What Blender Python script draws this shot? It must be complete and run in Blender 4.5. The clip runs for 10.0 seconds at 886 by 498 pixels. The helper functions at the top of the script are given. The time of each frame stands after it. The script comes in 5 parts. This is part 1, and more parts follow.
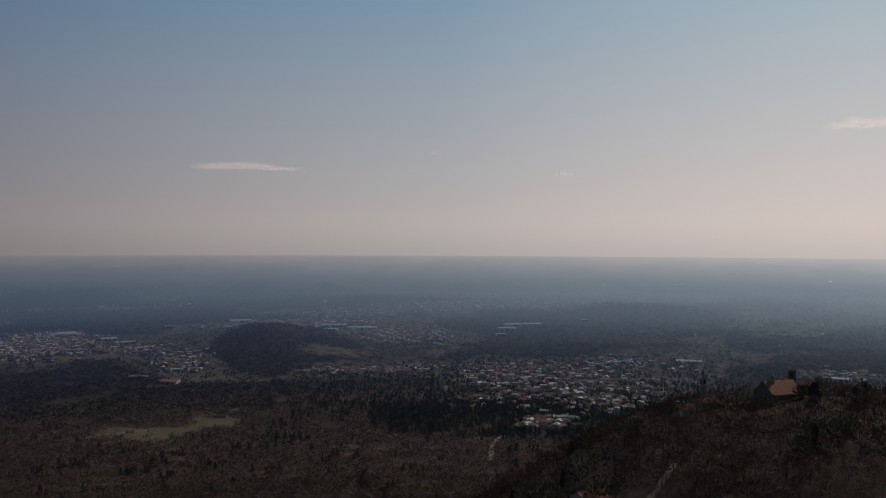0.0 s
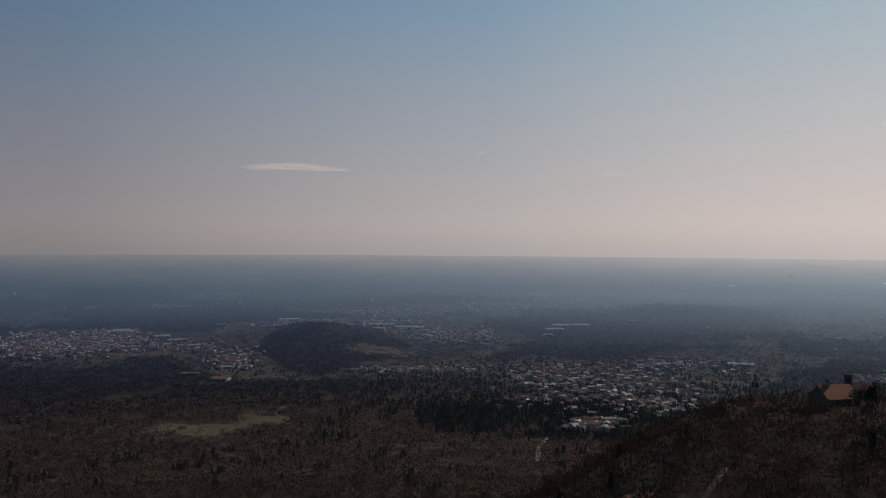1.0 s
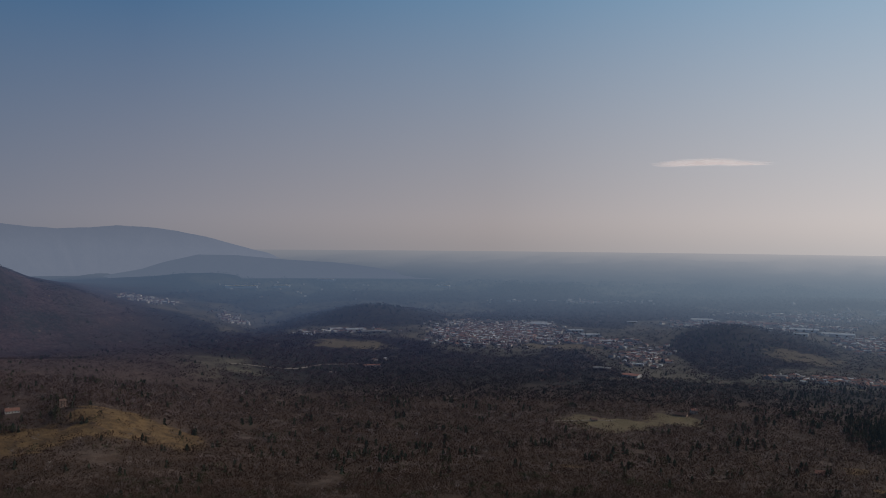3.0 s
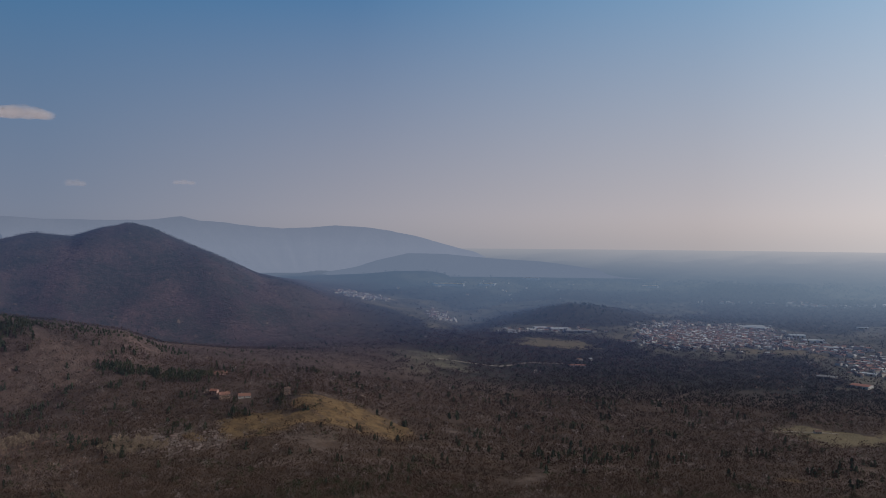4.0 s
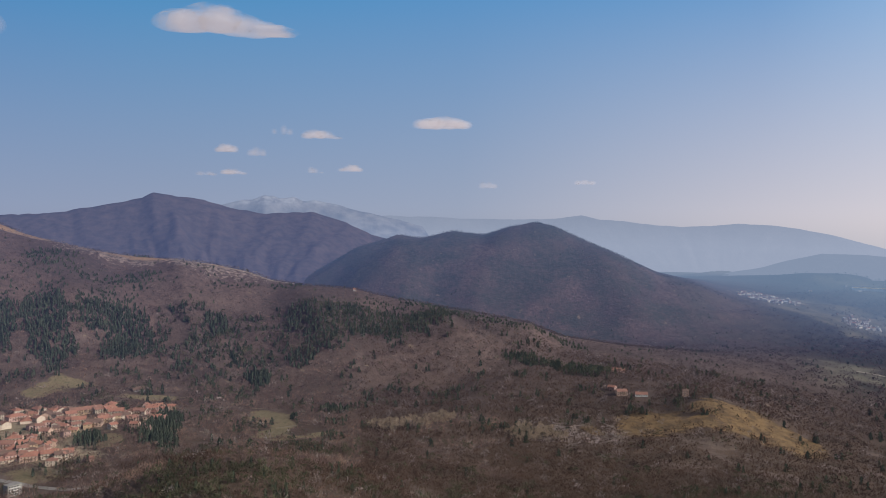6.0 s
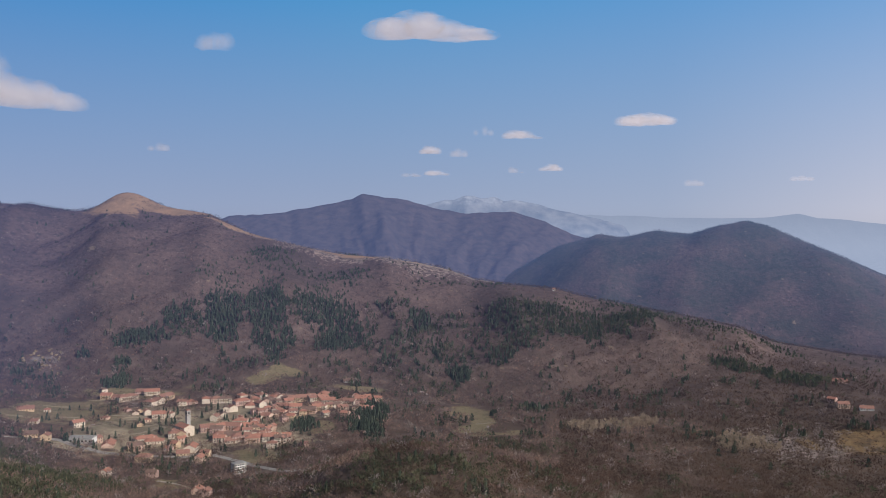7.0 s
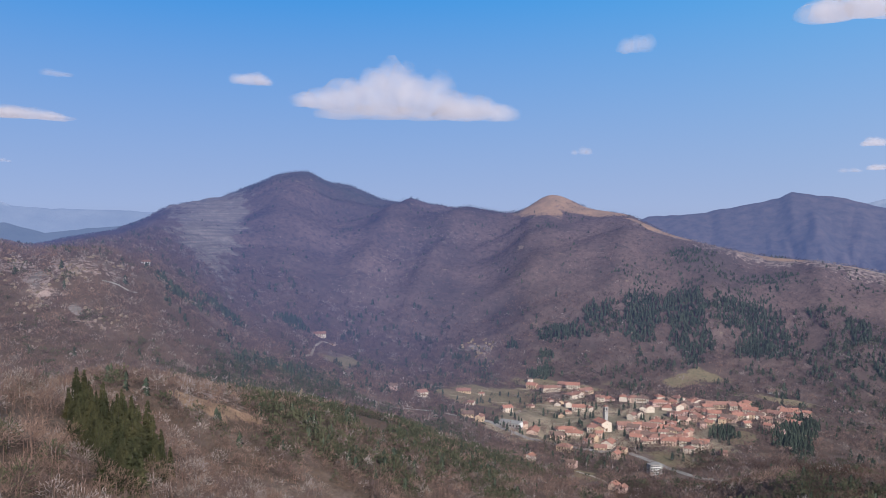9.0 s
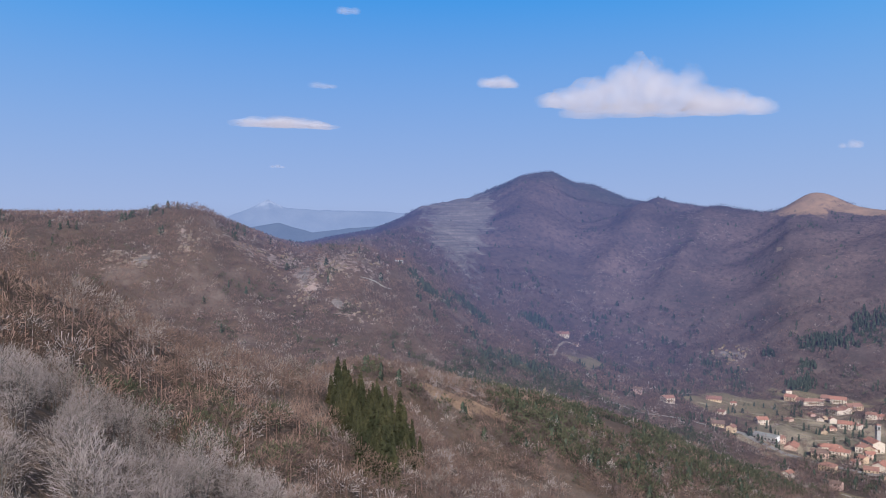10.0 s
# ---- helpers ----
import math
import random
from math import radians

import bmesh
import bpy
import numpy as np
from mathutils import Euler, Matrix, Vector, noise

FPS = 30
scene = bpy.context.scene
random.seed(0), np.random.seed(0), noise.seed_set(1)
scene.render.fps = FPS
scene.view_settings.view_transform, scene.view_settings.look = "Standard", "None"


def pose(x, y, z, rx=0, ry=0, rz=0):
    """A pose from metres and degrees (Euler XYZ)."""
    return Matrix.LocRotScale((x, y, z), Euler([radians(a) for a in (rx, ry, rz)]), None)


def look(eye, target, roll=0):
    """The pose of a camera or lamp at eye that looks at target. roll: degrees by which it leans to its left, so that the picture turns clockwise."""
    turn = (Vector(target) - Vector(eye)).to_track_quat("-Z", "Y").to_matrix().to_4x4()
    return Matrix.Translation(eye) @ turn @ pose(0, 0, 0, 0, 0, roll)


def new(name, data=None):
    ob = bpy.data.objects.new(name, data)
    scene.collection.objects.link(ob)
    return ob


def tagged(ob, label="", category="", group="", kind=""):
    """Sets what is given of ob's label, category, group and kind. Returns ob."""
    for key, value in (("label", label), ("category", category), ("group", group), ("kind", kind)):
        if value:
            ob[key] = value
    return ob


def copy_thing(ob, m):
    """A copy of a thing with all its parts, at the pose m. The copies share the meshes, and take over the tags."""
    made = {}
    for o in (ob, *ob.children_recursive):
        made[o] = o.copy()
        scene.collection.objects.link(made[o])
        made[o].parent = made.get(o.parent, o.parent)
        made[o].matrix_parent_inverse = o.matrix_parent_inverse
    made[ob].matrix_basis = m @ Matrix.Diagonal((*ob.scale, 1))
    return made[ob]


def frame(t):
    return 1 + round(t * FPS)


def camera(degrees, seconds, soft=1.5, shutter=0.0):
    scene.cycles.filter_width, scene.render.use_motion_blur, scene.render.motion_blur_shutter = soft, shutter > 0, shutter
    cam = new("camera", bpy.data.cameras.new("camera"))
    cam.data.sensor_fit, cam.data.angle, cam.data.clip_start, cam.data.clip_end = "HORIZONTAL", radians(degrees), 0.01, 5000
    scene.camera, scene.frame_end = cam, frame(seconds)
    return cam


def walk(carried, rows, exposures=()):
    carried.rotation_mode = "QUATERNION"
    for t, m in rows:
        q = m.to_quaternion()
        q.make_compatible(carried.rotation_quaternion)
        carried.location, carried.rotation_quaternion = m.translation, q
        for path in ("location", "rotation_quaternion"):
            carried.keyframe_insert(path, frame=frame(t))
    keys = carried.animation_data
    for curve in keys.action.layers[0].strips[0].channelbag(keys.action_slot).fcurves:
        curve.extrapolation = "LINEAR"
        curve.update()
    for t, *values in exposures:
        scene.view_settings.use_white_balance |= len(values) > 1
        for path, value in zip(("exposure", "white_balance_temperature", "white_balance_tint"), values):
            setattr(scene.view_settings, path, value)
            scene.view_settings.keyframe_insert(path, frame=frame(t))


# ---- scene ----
cam = camera(55.1, 10.0, soft=0.95)
EYE = 420.0  # the lookout's height over the plain
# seconds, yaw, pitch, roll: the camera hovers on one spot and turns
TURNS = [
    (0.0, -0.01, -0.46, -0.23), (0.5, 0.45, -0.45, -0.31), (1.0, 3.18, -0.47, -0.37), (1.5, 8.17, -0.50, -0.42),
    (2.0, 15.50, -0.59, -0.50), (2.5, 23.48, -0.71, -0.50), (2.7, 26.15, -0.75, -0.49), (3.8, 41.80, -0.94, -0.40), (4.0, 44.15, -0.97, -0.36), (4.5, 50.62, -1.03, -0.31),
    (5.0, 56.73, -1.09, -0.28), (5.5, 63.05, -1.17, -0.30), (6.0, 70.57, -1.23, -0.38), (6.2, 73.12, -1.25, -0.38), (7.3, 87.78, -1.38, -0.37), (7.5, 90.11, -1.39, -0.39),
    (8.0, 96.85, -1.41, -0.44), (8.5, 104.06, -1.46, -0.44), (9.0, 111.69, -1.49, -0.40), (9.5, 119.86, -1.53, -0.36),
    (10.0, 128.05, -1.60, -0.40),
]
walk(cam, [(t, pose(0, 0, EYE, 90 + pitch, roll, yaw)) for t, yaw, pitch, roll in TURNS],
     exposures=[(0.0, -2.0, 6550, 10), (1.5, -2.0, 6550, 10), (2.5, -1.79, 6500, 10), (4.0, -1.15, 6450, 10), (4.5, -0.95, 6600, 10), (5.0, -0.7, 6600, 10),
                (6.0, -0.38, 6550, 10), (7.5, -0.17, 6300, 10), (8.5, 0.0, 6100, 10), (10.0, 0.1, 5900, 10)])


# ---- sky and sun ----
SUN_BEARING, SUN_HEIGHT = -46.0, 34.0  # bearing: degrees to the left of +y
BRIGHT_BEARING = -48.0  # where the hazy air is brightest
SUN_WAY = Vector((-math.sin(radians(SUN_BEARING)) * math.cos(radians(SUN_HEIGHT)),
                  math.cos(radians(SUN_BEARING)) * math.cos(radians(SUN_HEIGHT)), math.sin(radians(SUN_HEIGHT))))
sun = new("sun", bpy.data.lights.new("sun", "SUN"))
sun.data.energy, sun.data.angle, sun.data.color = 5.0, radians(0.5), (1.0, 0.93, 0.84)
sun.matrix_world = look(SUN_WAY * 100, (0, 0, 0))

world = bpy.data.worlds.new("sky")
scene.world = world
world.use_nodes = True
wn, wl = world.node_tree.nodes, world.node_tree.links
wn.clear()
sky = wn.new("ShaderNodeTexSky")
sky.sky_type, sky.sun_disc = "NISHITA", False
sky.sun_elevation, sky.sun_rotation = radians(SUN_HEIGHT), radians(-SUN_BEARING)
sky.altitude, sky.air_density, sky.dust_density, sky.ozone_density = 800, 1.0, 0.6, 2.0
# below some thirty degrees the haze over the plain takes over: bright and warm towards the sun, blue away from it
way = wn.new("ShaderNodeTexCoord")
split = wn.new("ShaderNodeSeparateXYZ")
wl.new(way.outputs["Generated"], split.inputs[0])
flat = wn.new("ShaderNodeVectorMath")
flat.operation = "MULTIPLY"
flat.inputs[1].default_value = (1, 1, 0)
wl.new(way.outputs["Generated"], flat.inputs[0])
unit = wn.new("ShaderNodeVectorMath")
unit.operation = "NORMALIZE"
wl.new(flat.outputs[0], unit.inputs[0])
sunward = wn.new("ShaderNodeVectorMath")
sunward.operation = "DOT_PRODUCT"
sunward.inputs[1].default_value = (-math.sin(radians(BRIGHT_BEARING)), math.cos(radians(BRIGHT_BEARING)), 0)
wl.new(unit.outputs[0], sunward.inputs[0])
side = wn.new("ShaderNodeMapRange")
side.inputs["From Min"].default_value, side.inputs["From Max"].default_value = -1, 1
wl.new(sunward.outputs["Value"], side.inputs["Value"])


def sky_ramp(stops):
    ramp = wn.new("ShaderNodeValToRGB")
    band = ramp.color_ramp
    while len(band.elements) < len(stops):
        band.elements.new(0.5)
    for element, (at, *rgb) in zip(band.elements, stops):
        element.position, element.color = at, (*[0.5 * v for v in rgb], 1)
    wl.new(side.outputs[0], ramp.inputs[0])
    return ramp.outputs[0]


def sky_mix(fac, a, b):
    n = wn.new("ShaderNodeMix")
    n.data_type = "RGBA"
    for i, v in ((0, fac), (6, a), (7, b)):
        wl.new(v, n.inputs[i])
    return n.outputs[2]


def sky_height(z0, z1, smooth=False):
    n = wn.new("ShaderNodeMapRange")
    n.interpolation_type = "SMOOTHSTEP" if smooth else "LINEAR"
    n.inputs["From Min"].default_value, n.inputs["From Max"].default_value = z0, z1
    wl.new(split.outputs["Z"], n.inputs["Value"])
    return n.outputs[0]


at_horizon = sky_ramp([(0.0, 0.395, 0.45, 0.62), (0.13, 0.415, 0.455, 0.605), (0.27, 0.47, 0.51, 0.64), (0.43, 0.80, 0.745, 0.80), (0.63, 1.17, 1.01, 0.97), (0.835, 1.98, 1.74, 1.61), (0.965, 2.75, 2.3, 2.1)])
higher_up = sky_ramp([(0.0, 0.055, 0.285, 0.67), (0.13, 0.09, 0.35, 0.70), (0.27, 0.13, 0.37, 0.725), (0.43, 0.18, 0.42, 0.79), (0.63, 0.42, 0.73, 1.12), (0.835, 0.82, 1.22, 1.63), (0.965, 1.42, 1.8, 2.05)])
lower_sky = sky_mix(sky_height(-0.02, 0.27), at_horizon, higher_up)
murk = wn.new("ShaderNodeVectorMath")
murk.operation = "MULTIPLY"
murk.inputs[1].default_value = (0.76, 0.82, 0.88)
wl.new(at_horizon, murk.inputs[0])
lower_sky = sky_mix(sky_height(-0.024, 0.03, True), murk.outputs[0], lower_sky)
dome = wn.new("ShaderNodeVectorMath")
dome.operation = "SCALE"
dome.inputs["Scale"].default_value = 0.022
wl.new(sky.outputs[0], dome.inputs[0])
whole = sky_mix(sky_height(0.30, 0.6, True), lower_sky, dome.outputs[0])
back = wn.new("ShaderNodeBackground")
back.inputs["Strength"].default_value = 2.0
out = wn.new("ShaderNodeOutputWorld")
wl.new(whole, back.inputs["Color"])
wl.new(back.outputs[0], out.inputs["Surface"])


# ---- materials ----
# haze put into emission: mid and far, away from the sun and towards it
HAZE_GLOW = ((0.070, 0.118, 0.330), (0.42, 0.56, 0.80), (0.190, 0.295, 0.480), (0.98, 1.21, 1.42))


class Nodes:
    """A small builder for node materials."""

    def __init__(self, name):
        self.mat = bpy.data.materials.new(name)
        self.mat.use_nodes = True
        self.tree = self.mat.node_tree
        self.tree.nodes.clear()

    def add(self, kind, **sets):
        node = self.tree.nodes.new(kind)
        for key, value in sets.items():
            setattr(node, key, value)
        return node

    def link(self, a, b):
        self.tree.links.new(a, b)

    def noise(self, scale, detail=3, place=None, rough=0.6):
        n = self.add("ShaderNodeTexNoise")
        n.inputs["Scale"].default_value, n.inputs["Detail"].default_value, n.inputs["Roughness"].default_value = scale, detail, rough
        self.link(place or self.place(), n.inputs["Vector"])
        return n.outputs["Fac"]

    def place(self):
        return self.add("ShaderNodeNewGeometry").outputs["Position"]

    def attr(self, name):
        return self.add("ShaderNodeAttribute", attribute_name=name).outputs["Fac"]

    def span(self, value, a, b, c=0.0, d=1.0):
        n = self.add("ShaderNodeMapRange")
        for k, v in zip(("From Min", "From Max", "To Min", "To Max"), (a, b, c, d)):
            n.inputs[k].default_value = v
        self.link(value, n.inputs["Value"])
        return n.outputs[0]

    def maths(self, op, a, b):
        n = self.add("ShaderNodeMath", operation=op)
        for i, v in enumerate((a, b)):
            if isinstance(v, (int, float)):
                n.inputs[i].default_value = v
            else:
                self.link(v, n.inputs[i])
        return n.outputs[0]

    def mix(self, fac, a, b):
        n = self.add("ShaderNodeMix", data_type="RGBA")
        for i, v in ((0, fac), (6, a), (7, b)):
            if isinstance(v, (int, float)):
                n.inputs[i].default_value = v
            elif isinstance(v, tuple):
                n.inputs[i].default_value = (*v, 1)
            else:
                self.link(v, n.inputs[i])
        return n.outputs[2]

    def finish(self, colour, rough=0.9, bump=None, bump_size=0.3, metal=0.0, air=None, gloss=0.15, glow_colour=HAZE_GLOW, thin=0.0):
        """Closes the material. air: (reach, steepness, most) of haze painted as emission by distance."""
        p = self.add("ShaderNodeBsdfPrincipled")
        p.inputs["Roughness"].default_value, p.inputs["Metallic"].default_value = rough, metal
        p.inputs["Specular IOR Level"].default_value = gloss
        if isinstance(colour, tuple):
            p.inputs["Base Color"].default_value = (*colour, 1)
        else:
            self.link(colour, p.inputs["Base Color"])
        if bump is not None:
            b = self.add("ShaderNodeBump")
            b.inputs["Strength"].default_value, b.inputs["Distance"].default_value = 0.8, bump_size
            self.link(bump, b.inputs["Height"])
            self.link(b.outputs[0], p.inputs["Normal"])
        end = p.outputs[0]
        if thin:
            lit_through, leafy = self.add("ShaderNodeBsdfTranslucent"), self.add("ShaderNodeMixShader")
            leafy.inputs[0].default_value = thin
            self.link(colour, lit_through.inputs["Color"])
            self.link(end, leafy.inputs[1])
            self.link(lit_through.outputs[0], leafy.inputs[2])
            end = leafy.outputs[0]
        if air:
            # the surface itself glows as haze, by distance and bearing from the sun
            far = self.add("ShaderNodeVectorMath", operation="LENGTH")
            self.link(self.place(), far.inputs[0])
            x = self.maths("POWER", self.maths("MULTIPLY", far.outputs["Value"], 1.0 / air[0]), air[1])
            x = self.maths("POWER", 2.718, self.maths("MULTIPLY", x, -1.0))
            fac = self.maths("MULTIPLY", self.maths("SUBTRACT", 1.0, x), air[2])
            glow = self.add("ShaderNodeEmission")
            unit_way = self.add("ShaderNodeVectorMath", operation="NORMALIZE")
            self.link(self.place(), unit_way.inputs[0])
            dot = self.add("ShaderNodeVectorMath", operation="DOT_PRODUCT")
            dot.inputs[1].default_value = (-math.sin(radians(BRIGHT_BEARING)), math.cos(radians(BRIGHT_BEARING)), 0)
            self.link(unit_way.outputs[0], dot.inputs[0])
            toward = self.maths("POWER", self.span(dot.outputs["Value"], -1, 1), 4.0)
            if glow_colour is HAZE_GLOW:
                near_veil, far_veil = self.mix(toward, HAZE_GLOW[0], HAZE_GLOW[1]), self.mix(toward, HAZE_GLOW[2], HAZE_GLOW[3])
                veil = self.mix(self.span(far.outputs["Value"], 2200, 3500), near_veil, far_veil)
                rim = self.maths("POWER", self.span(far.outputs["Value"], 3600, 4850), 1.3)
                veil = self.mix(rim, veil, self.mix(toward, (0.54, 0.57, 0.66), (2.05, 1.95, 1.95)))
                # painted haze is thinned towards the sun so nearer land stays dark
                sun_side = self.span(dot.outputs["Value"], -0.9, -0.35)
                thin = self.maths("SUBTRACT", 1.0, self.maths("MULTIPLY", sun_side, self.span(far.outputs["Value"], 1600, 2900, 0.74, 0.0)))
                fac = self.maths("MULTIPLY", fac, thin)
                # more emitted haze at middle distances opposite the sun
                extra_haze = self.maths("MULTIPLY", self.span(far.outputs["Value"], 600, 1400), self.span(far.outputs["Value"], 2700, 1900))
                fac = self.maths("ADD", fac, self.maths("MULTIPLY", extra_haze, self.span(dot.outputs["Value"], -0.88, -0.99, 0.0, 0.25)))
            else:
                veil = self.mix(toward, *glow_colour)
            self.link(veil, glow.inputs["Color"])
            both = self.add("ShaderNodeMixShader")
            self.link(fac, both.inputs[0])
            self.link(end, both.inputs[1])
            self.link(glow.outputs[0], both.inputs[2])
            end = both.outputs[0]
        o = self.add("ShaderNodeOutputMaterial")
        self.link(end, o.inputs["Surface"])
        return self.mat


# reach, steepness and most of the emitted haze on land, woods and houses
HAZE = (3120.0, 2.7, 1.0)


def ground_material():
    n = Nodes("hill_ground")
    floor = n.mix(n.span(n.noise(0.02, 4), 0.35, 0.65), (0.084, 0.057, 0.042), (0.140, 0.091, 0.064))
    floor = n.mix(n.span(n.noise(0.35, 3), 0.4, 0.7), floor, (0.10, 0.076, 0.062))
    floor = n.mix(n.span(n.noise(0.016, 5), 0.54, 0.66), floor, (0.175, 0.128, 0.105))
    canopy = n.mix(n.span(n.noise(0.006, 5), 0.35, 0.65), (0.168, 0.114, 0.104), (0.082, 0.061, 0.062))
    canopy = n.mix(n.span(n.noise(0.10, 5, None, 0.7), 0.45, 0.68), canopy, (0.058, 0.045, 0.047))
    canopy = n.mix(n.span(n.noise(0.16, 3), 0.62, 0.72), canopy, (0.215, 0.16, 0.148))
    canopy = n.mix(n.maths("MULTIPLY", n.attr("evergreen"), n.span(n.noise(0.009, 6, None, 0.65), 0.36, 0.56)), canopy, n.mix(n.span(n.noise(0.08, 3), 0.4, 0.65), (0.050, 0.052, 0.046), (0.085, 0.074, 0.068)))
    floor = n.mix(n.attr("canopy"), floor, canopy)
    field = n.mix(n.span(n.noise(0.012, 4), 0.4, 0.6), (0.185, 0.158, 0.112), (0.105, 0.092, 0.066))
    copse = n.mix(n.span(n.noise(0.03, 4), 0.4, 0.65), (0.048, 0.042, 0.034), (0.072, 0.06, 0.047))
    floor = n.mix(n.attr("plain"), floor, n.mix(n.attr("belt"), field, copse))
    grass = n.mix(n.span(n.noise(0.03, 4), 0.35, 0.65), (0.195, 0.155, 0.092), (0.25, 0.19, 0.118))
    grass = n.mix(n.span(n.noise(0.25, 3), 0.45, 0.75), grass, (0.135, 0.118, 0.068))
    dry = n.mix(n.span(n.noise(0.03, 4), 0.35, 0.65), (0.36, 0.228, 0.148), (0.25, 0.165, 0.113))
    rock = n.mix(n.span(n.noise(0.06, 5), 0.35, 0.65), (0.275, 0.232, 0.212), (0.18, 0.152, 0.14))
    urban = n.mix(n.span(n.noise(0.02, 3), 0.4, 0.6), (0.36, 0.285, 0.20), (0.20, 0.165, 0.112))
    edge = n.span(n.noise(0.035, 6), 0.25, 0.75, -0.5, 0.5)

    def masked(name, under, over):
        m = n.span(n.maths("ADD", n.attr(name), edge), 0.34, 0.66)
        return n.mix(m, under, over)
    c = masked("urban", floor, urban)
    speck = n.span(n.maths("ADD", n.noise(0.11, 4, None, 0.7), n.span(n.attr("scree"), 0, 1, -0.22, 0.045)), 0.5, 0.6)
    c = n.mix(speck, c, n.mix(n.span(n.noise(0.05, 3), 0.4, 0.6), (0.36, 0.27, 0.235), (0.25, 0.2, 0.185)))
    c = masked("grass", c, grass)
    c = masked("dry", c, dry)
    c = masked("meadow", c, n.mix(n.span(n.noise(0.05, 6, None, 0.7), 0.40, 0.60), (0.235, 0.15, 0.074), (0.125, 0.084, 0.048)))
    beds = n.add("ShaderNodeMapping")
    beds.inputs["Scale"].default_value = (0.01, 0.01, 0.35)
    n.link(n.place(), beds.inputs[0])
    rock = n.mix(n.span(n.noise(1.0, 3, beds.outputs[0]), 0.42, 0.6), rock, (0.155, 0.13, 0.122))
    c = masked("rock", c, rock)
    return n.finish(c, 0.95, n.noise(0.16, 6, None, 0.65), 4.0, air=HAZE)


def simple_material(name, a, b, scale, rough=0.85, air=None, bump=None, metal=0.0, gloss=0.2, fine=None, clump=None, each=None, thin=0.0):
    """Mottled colour a to b. fine: scale of a darker grain; each: range of brightness from one tree or house to the next."""
    n = Nodes(name)
    c = n.mix(n.span(n.noise(scale, 4), 0.35, 0.65), a, b)
    if each:
        chance = n.span(n.add("ShaderNodeNewGeometry").outputs["Random Per Island"], 0, 1, *each)
        tone = n.add("ShaderNodeVectorMath", operation="SCALE")
        n.link(c, tone.inputs[0])
        n.link(chance, tone.inputs["Scale"])
        c = tone.outputs[0]
    if clump:
        c = n.mix(n.span(n.noise(clump[0], 2), 0.5, 0.6), c, clump[1])
    if fine:
        c = n.mix(n.span(n.noise(fine, 3), 0.45, 0.75), c, tuple(0.6 * v for v in a))
    return n.finish(c, rough, n.noise(scale * 6, 3) if bump else None, bump or 0.1, metal, air, gloss, thin=thin)


M_GROUND = ground_material()
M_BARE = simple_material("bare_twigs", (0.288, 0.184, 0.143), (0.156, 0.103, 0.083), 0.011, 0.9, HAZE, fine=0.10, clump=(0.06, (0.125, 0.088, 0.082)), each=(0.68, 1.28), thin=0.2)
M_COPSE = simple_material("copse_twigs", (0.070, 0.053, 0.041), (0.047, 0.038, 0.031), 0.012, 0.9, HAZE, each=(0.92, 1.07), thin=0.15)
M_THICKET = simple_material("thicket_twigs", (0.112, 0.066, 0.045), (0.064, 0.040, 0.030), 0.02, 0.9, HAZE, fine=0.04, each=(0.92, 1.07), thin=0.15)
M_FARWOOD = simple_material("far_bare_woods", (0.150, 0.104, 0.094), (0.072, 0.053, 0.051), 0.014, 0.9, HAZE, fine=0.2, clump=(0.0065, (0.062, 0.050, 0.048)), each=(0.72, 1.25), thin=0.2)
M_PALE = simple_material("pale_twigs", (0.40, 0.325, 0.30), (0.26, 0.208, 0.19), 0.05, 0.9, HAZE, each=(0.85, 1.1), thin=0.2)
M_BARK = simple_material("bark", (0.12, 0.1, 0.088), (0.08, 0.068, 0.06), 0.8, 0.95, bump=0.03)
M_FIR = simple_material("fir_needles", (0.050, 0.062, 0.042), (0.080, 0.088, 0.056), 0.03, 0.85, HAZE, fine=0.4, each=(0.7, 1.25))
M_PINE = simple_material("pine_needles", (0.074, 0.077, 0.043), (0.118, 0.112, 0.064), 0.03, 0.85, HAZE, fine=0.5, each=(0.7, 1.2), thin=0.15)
M_SPRUCE = simple_material("spruce_needles", (0.038, 0.041, 0.019), (0.082, 0.072, 0.032), 0.12, 0.85, fine=0.35)

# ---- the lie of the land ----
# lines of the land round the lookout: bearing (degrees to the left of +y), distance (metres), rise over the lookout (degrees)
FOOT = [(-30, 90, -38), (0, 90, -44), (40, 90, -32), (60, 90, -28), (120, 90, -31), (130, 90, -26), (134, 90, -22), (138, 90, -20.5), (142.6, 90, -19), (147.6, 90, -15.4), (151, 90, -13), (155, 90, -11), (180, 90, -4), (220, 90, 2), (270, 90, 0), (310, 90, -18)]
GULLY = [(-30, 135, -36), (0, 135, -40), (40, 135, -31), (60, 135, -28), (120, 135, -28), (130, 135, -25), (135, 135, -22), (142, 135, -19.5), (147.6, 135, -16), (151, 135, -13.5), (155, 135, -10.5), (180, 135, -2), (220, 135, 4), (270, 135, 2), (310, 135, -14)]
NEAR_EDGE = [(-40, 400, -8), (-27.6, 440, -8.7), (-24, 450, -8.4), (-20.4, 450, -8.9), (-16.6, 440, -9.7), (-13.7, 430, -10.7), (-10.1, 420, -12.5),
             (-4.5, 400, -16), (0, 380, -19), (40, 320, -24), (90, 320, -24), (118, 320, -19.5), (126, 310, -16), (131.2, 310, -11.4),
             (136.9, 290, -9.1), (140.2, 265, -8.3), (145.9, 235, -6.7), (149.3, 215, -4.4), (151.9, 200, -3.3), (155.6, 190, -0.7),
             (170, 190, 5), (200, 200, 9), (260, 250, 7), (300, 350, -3)]
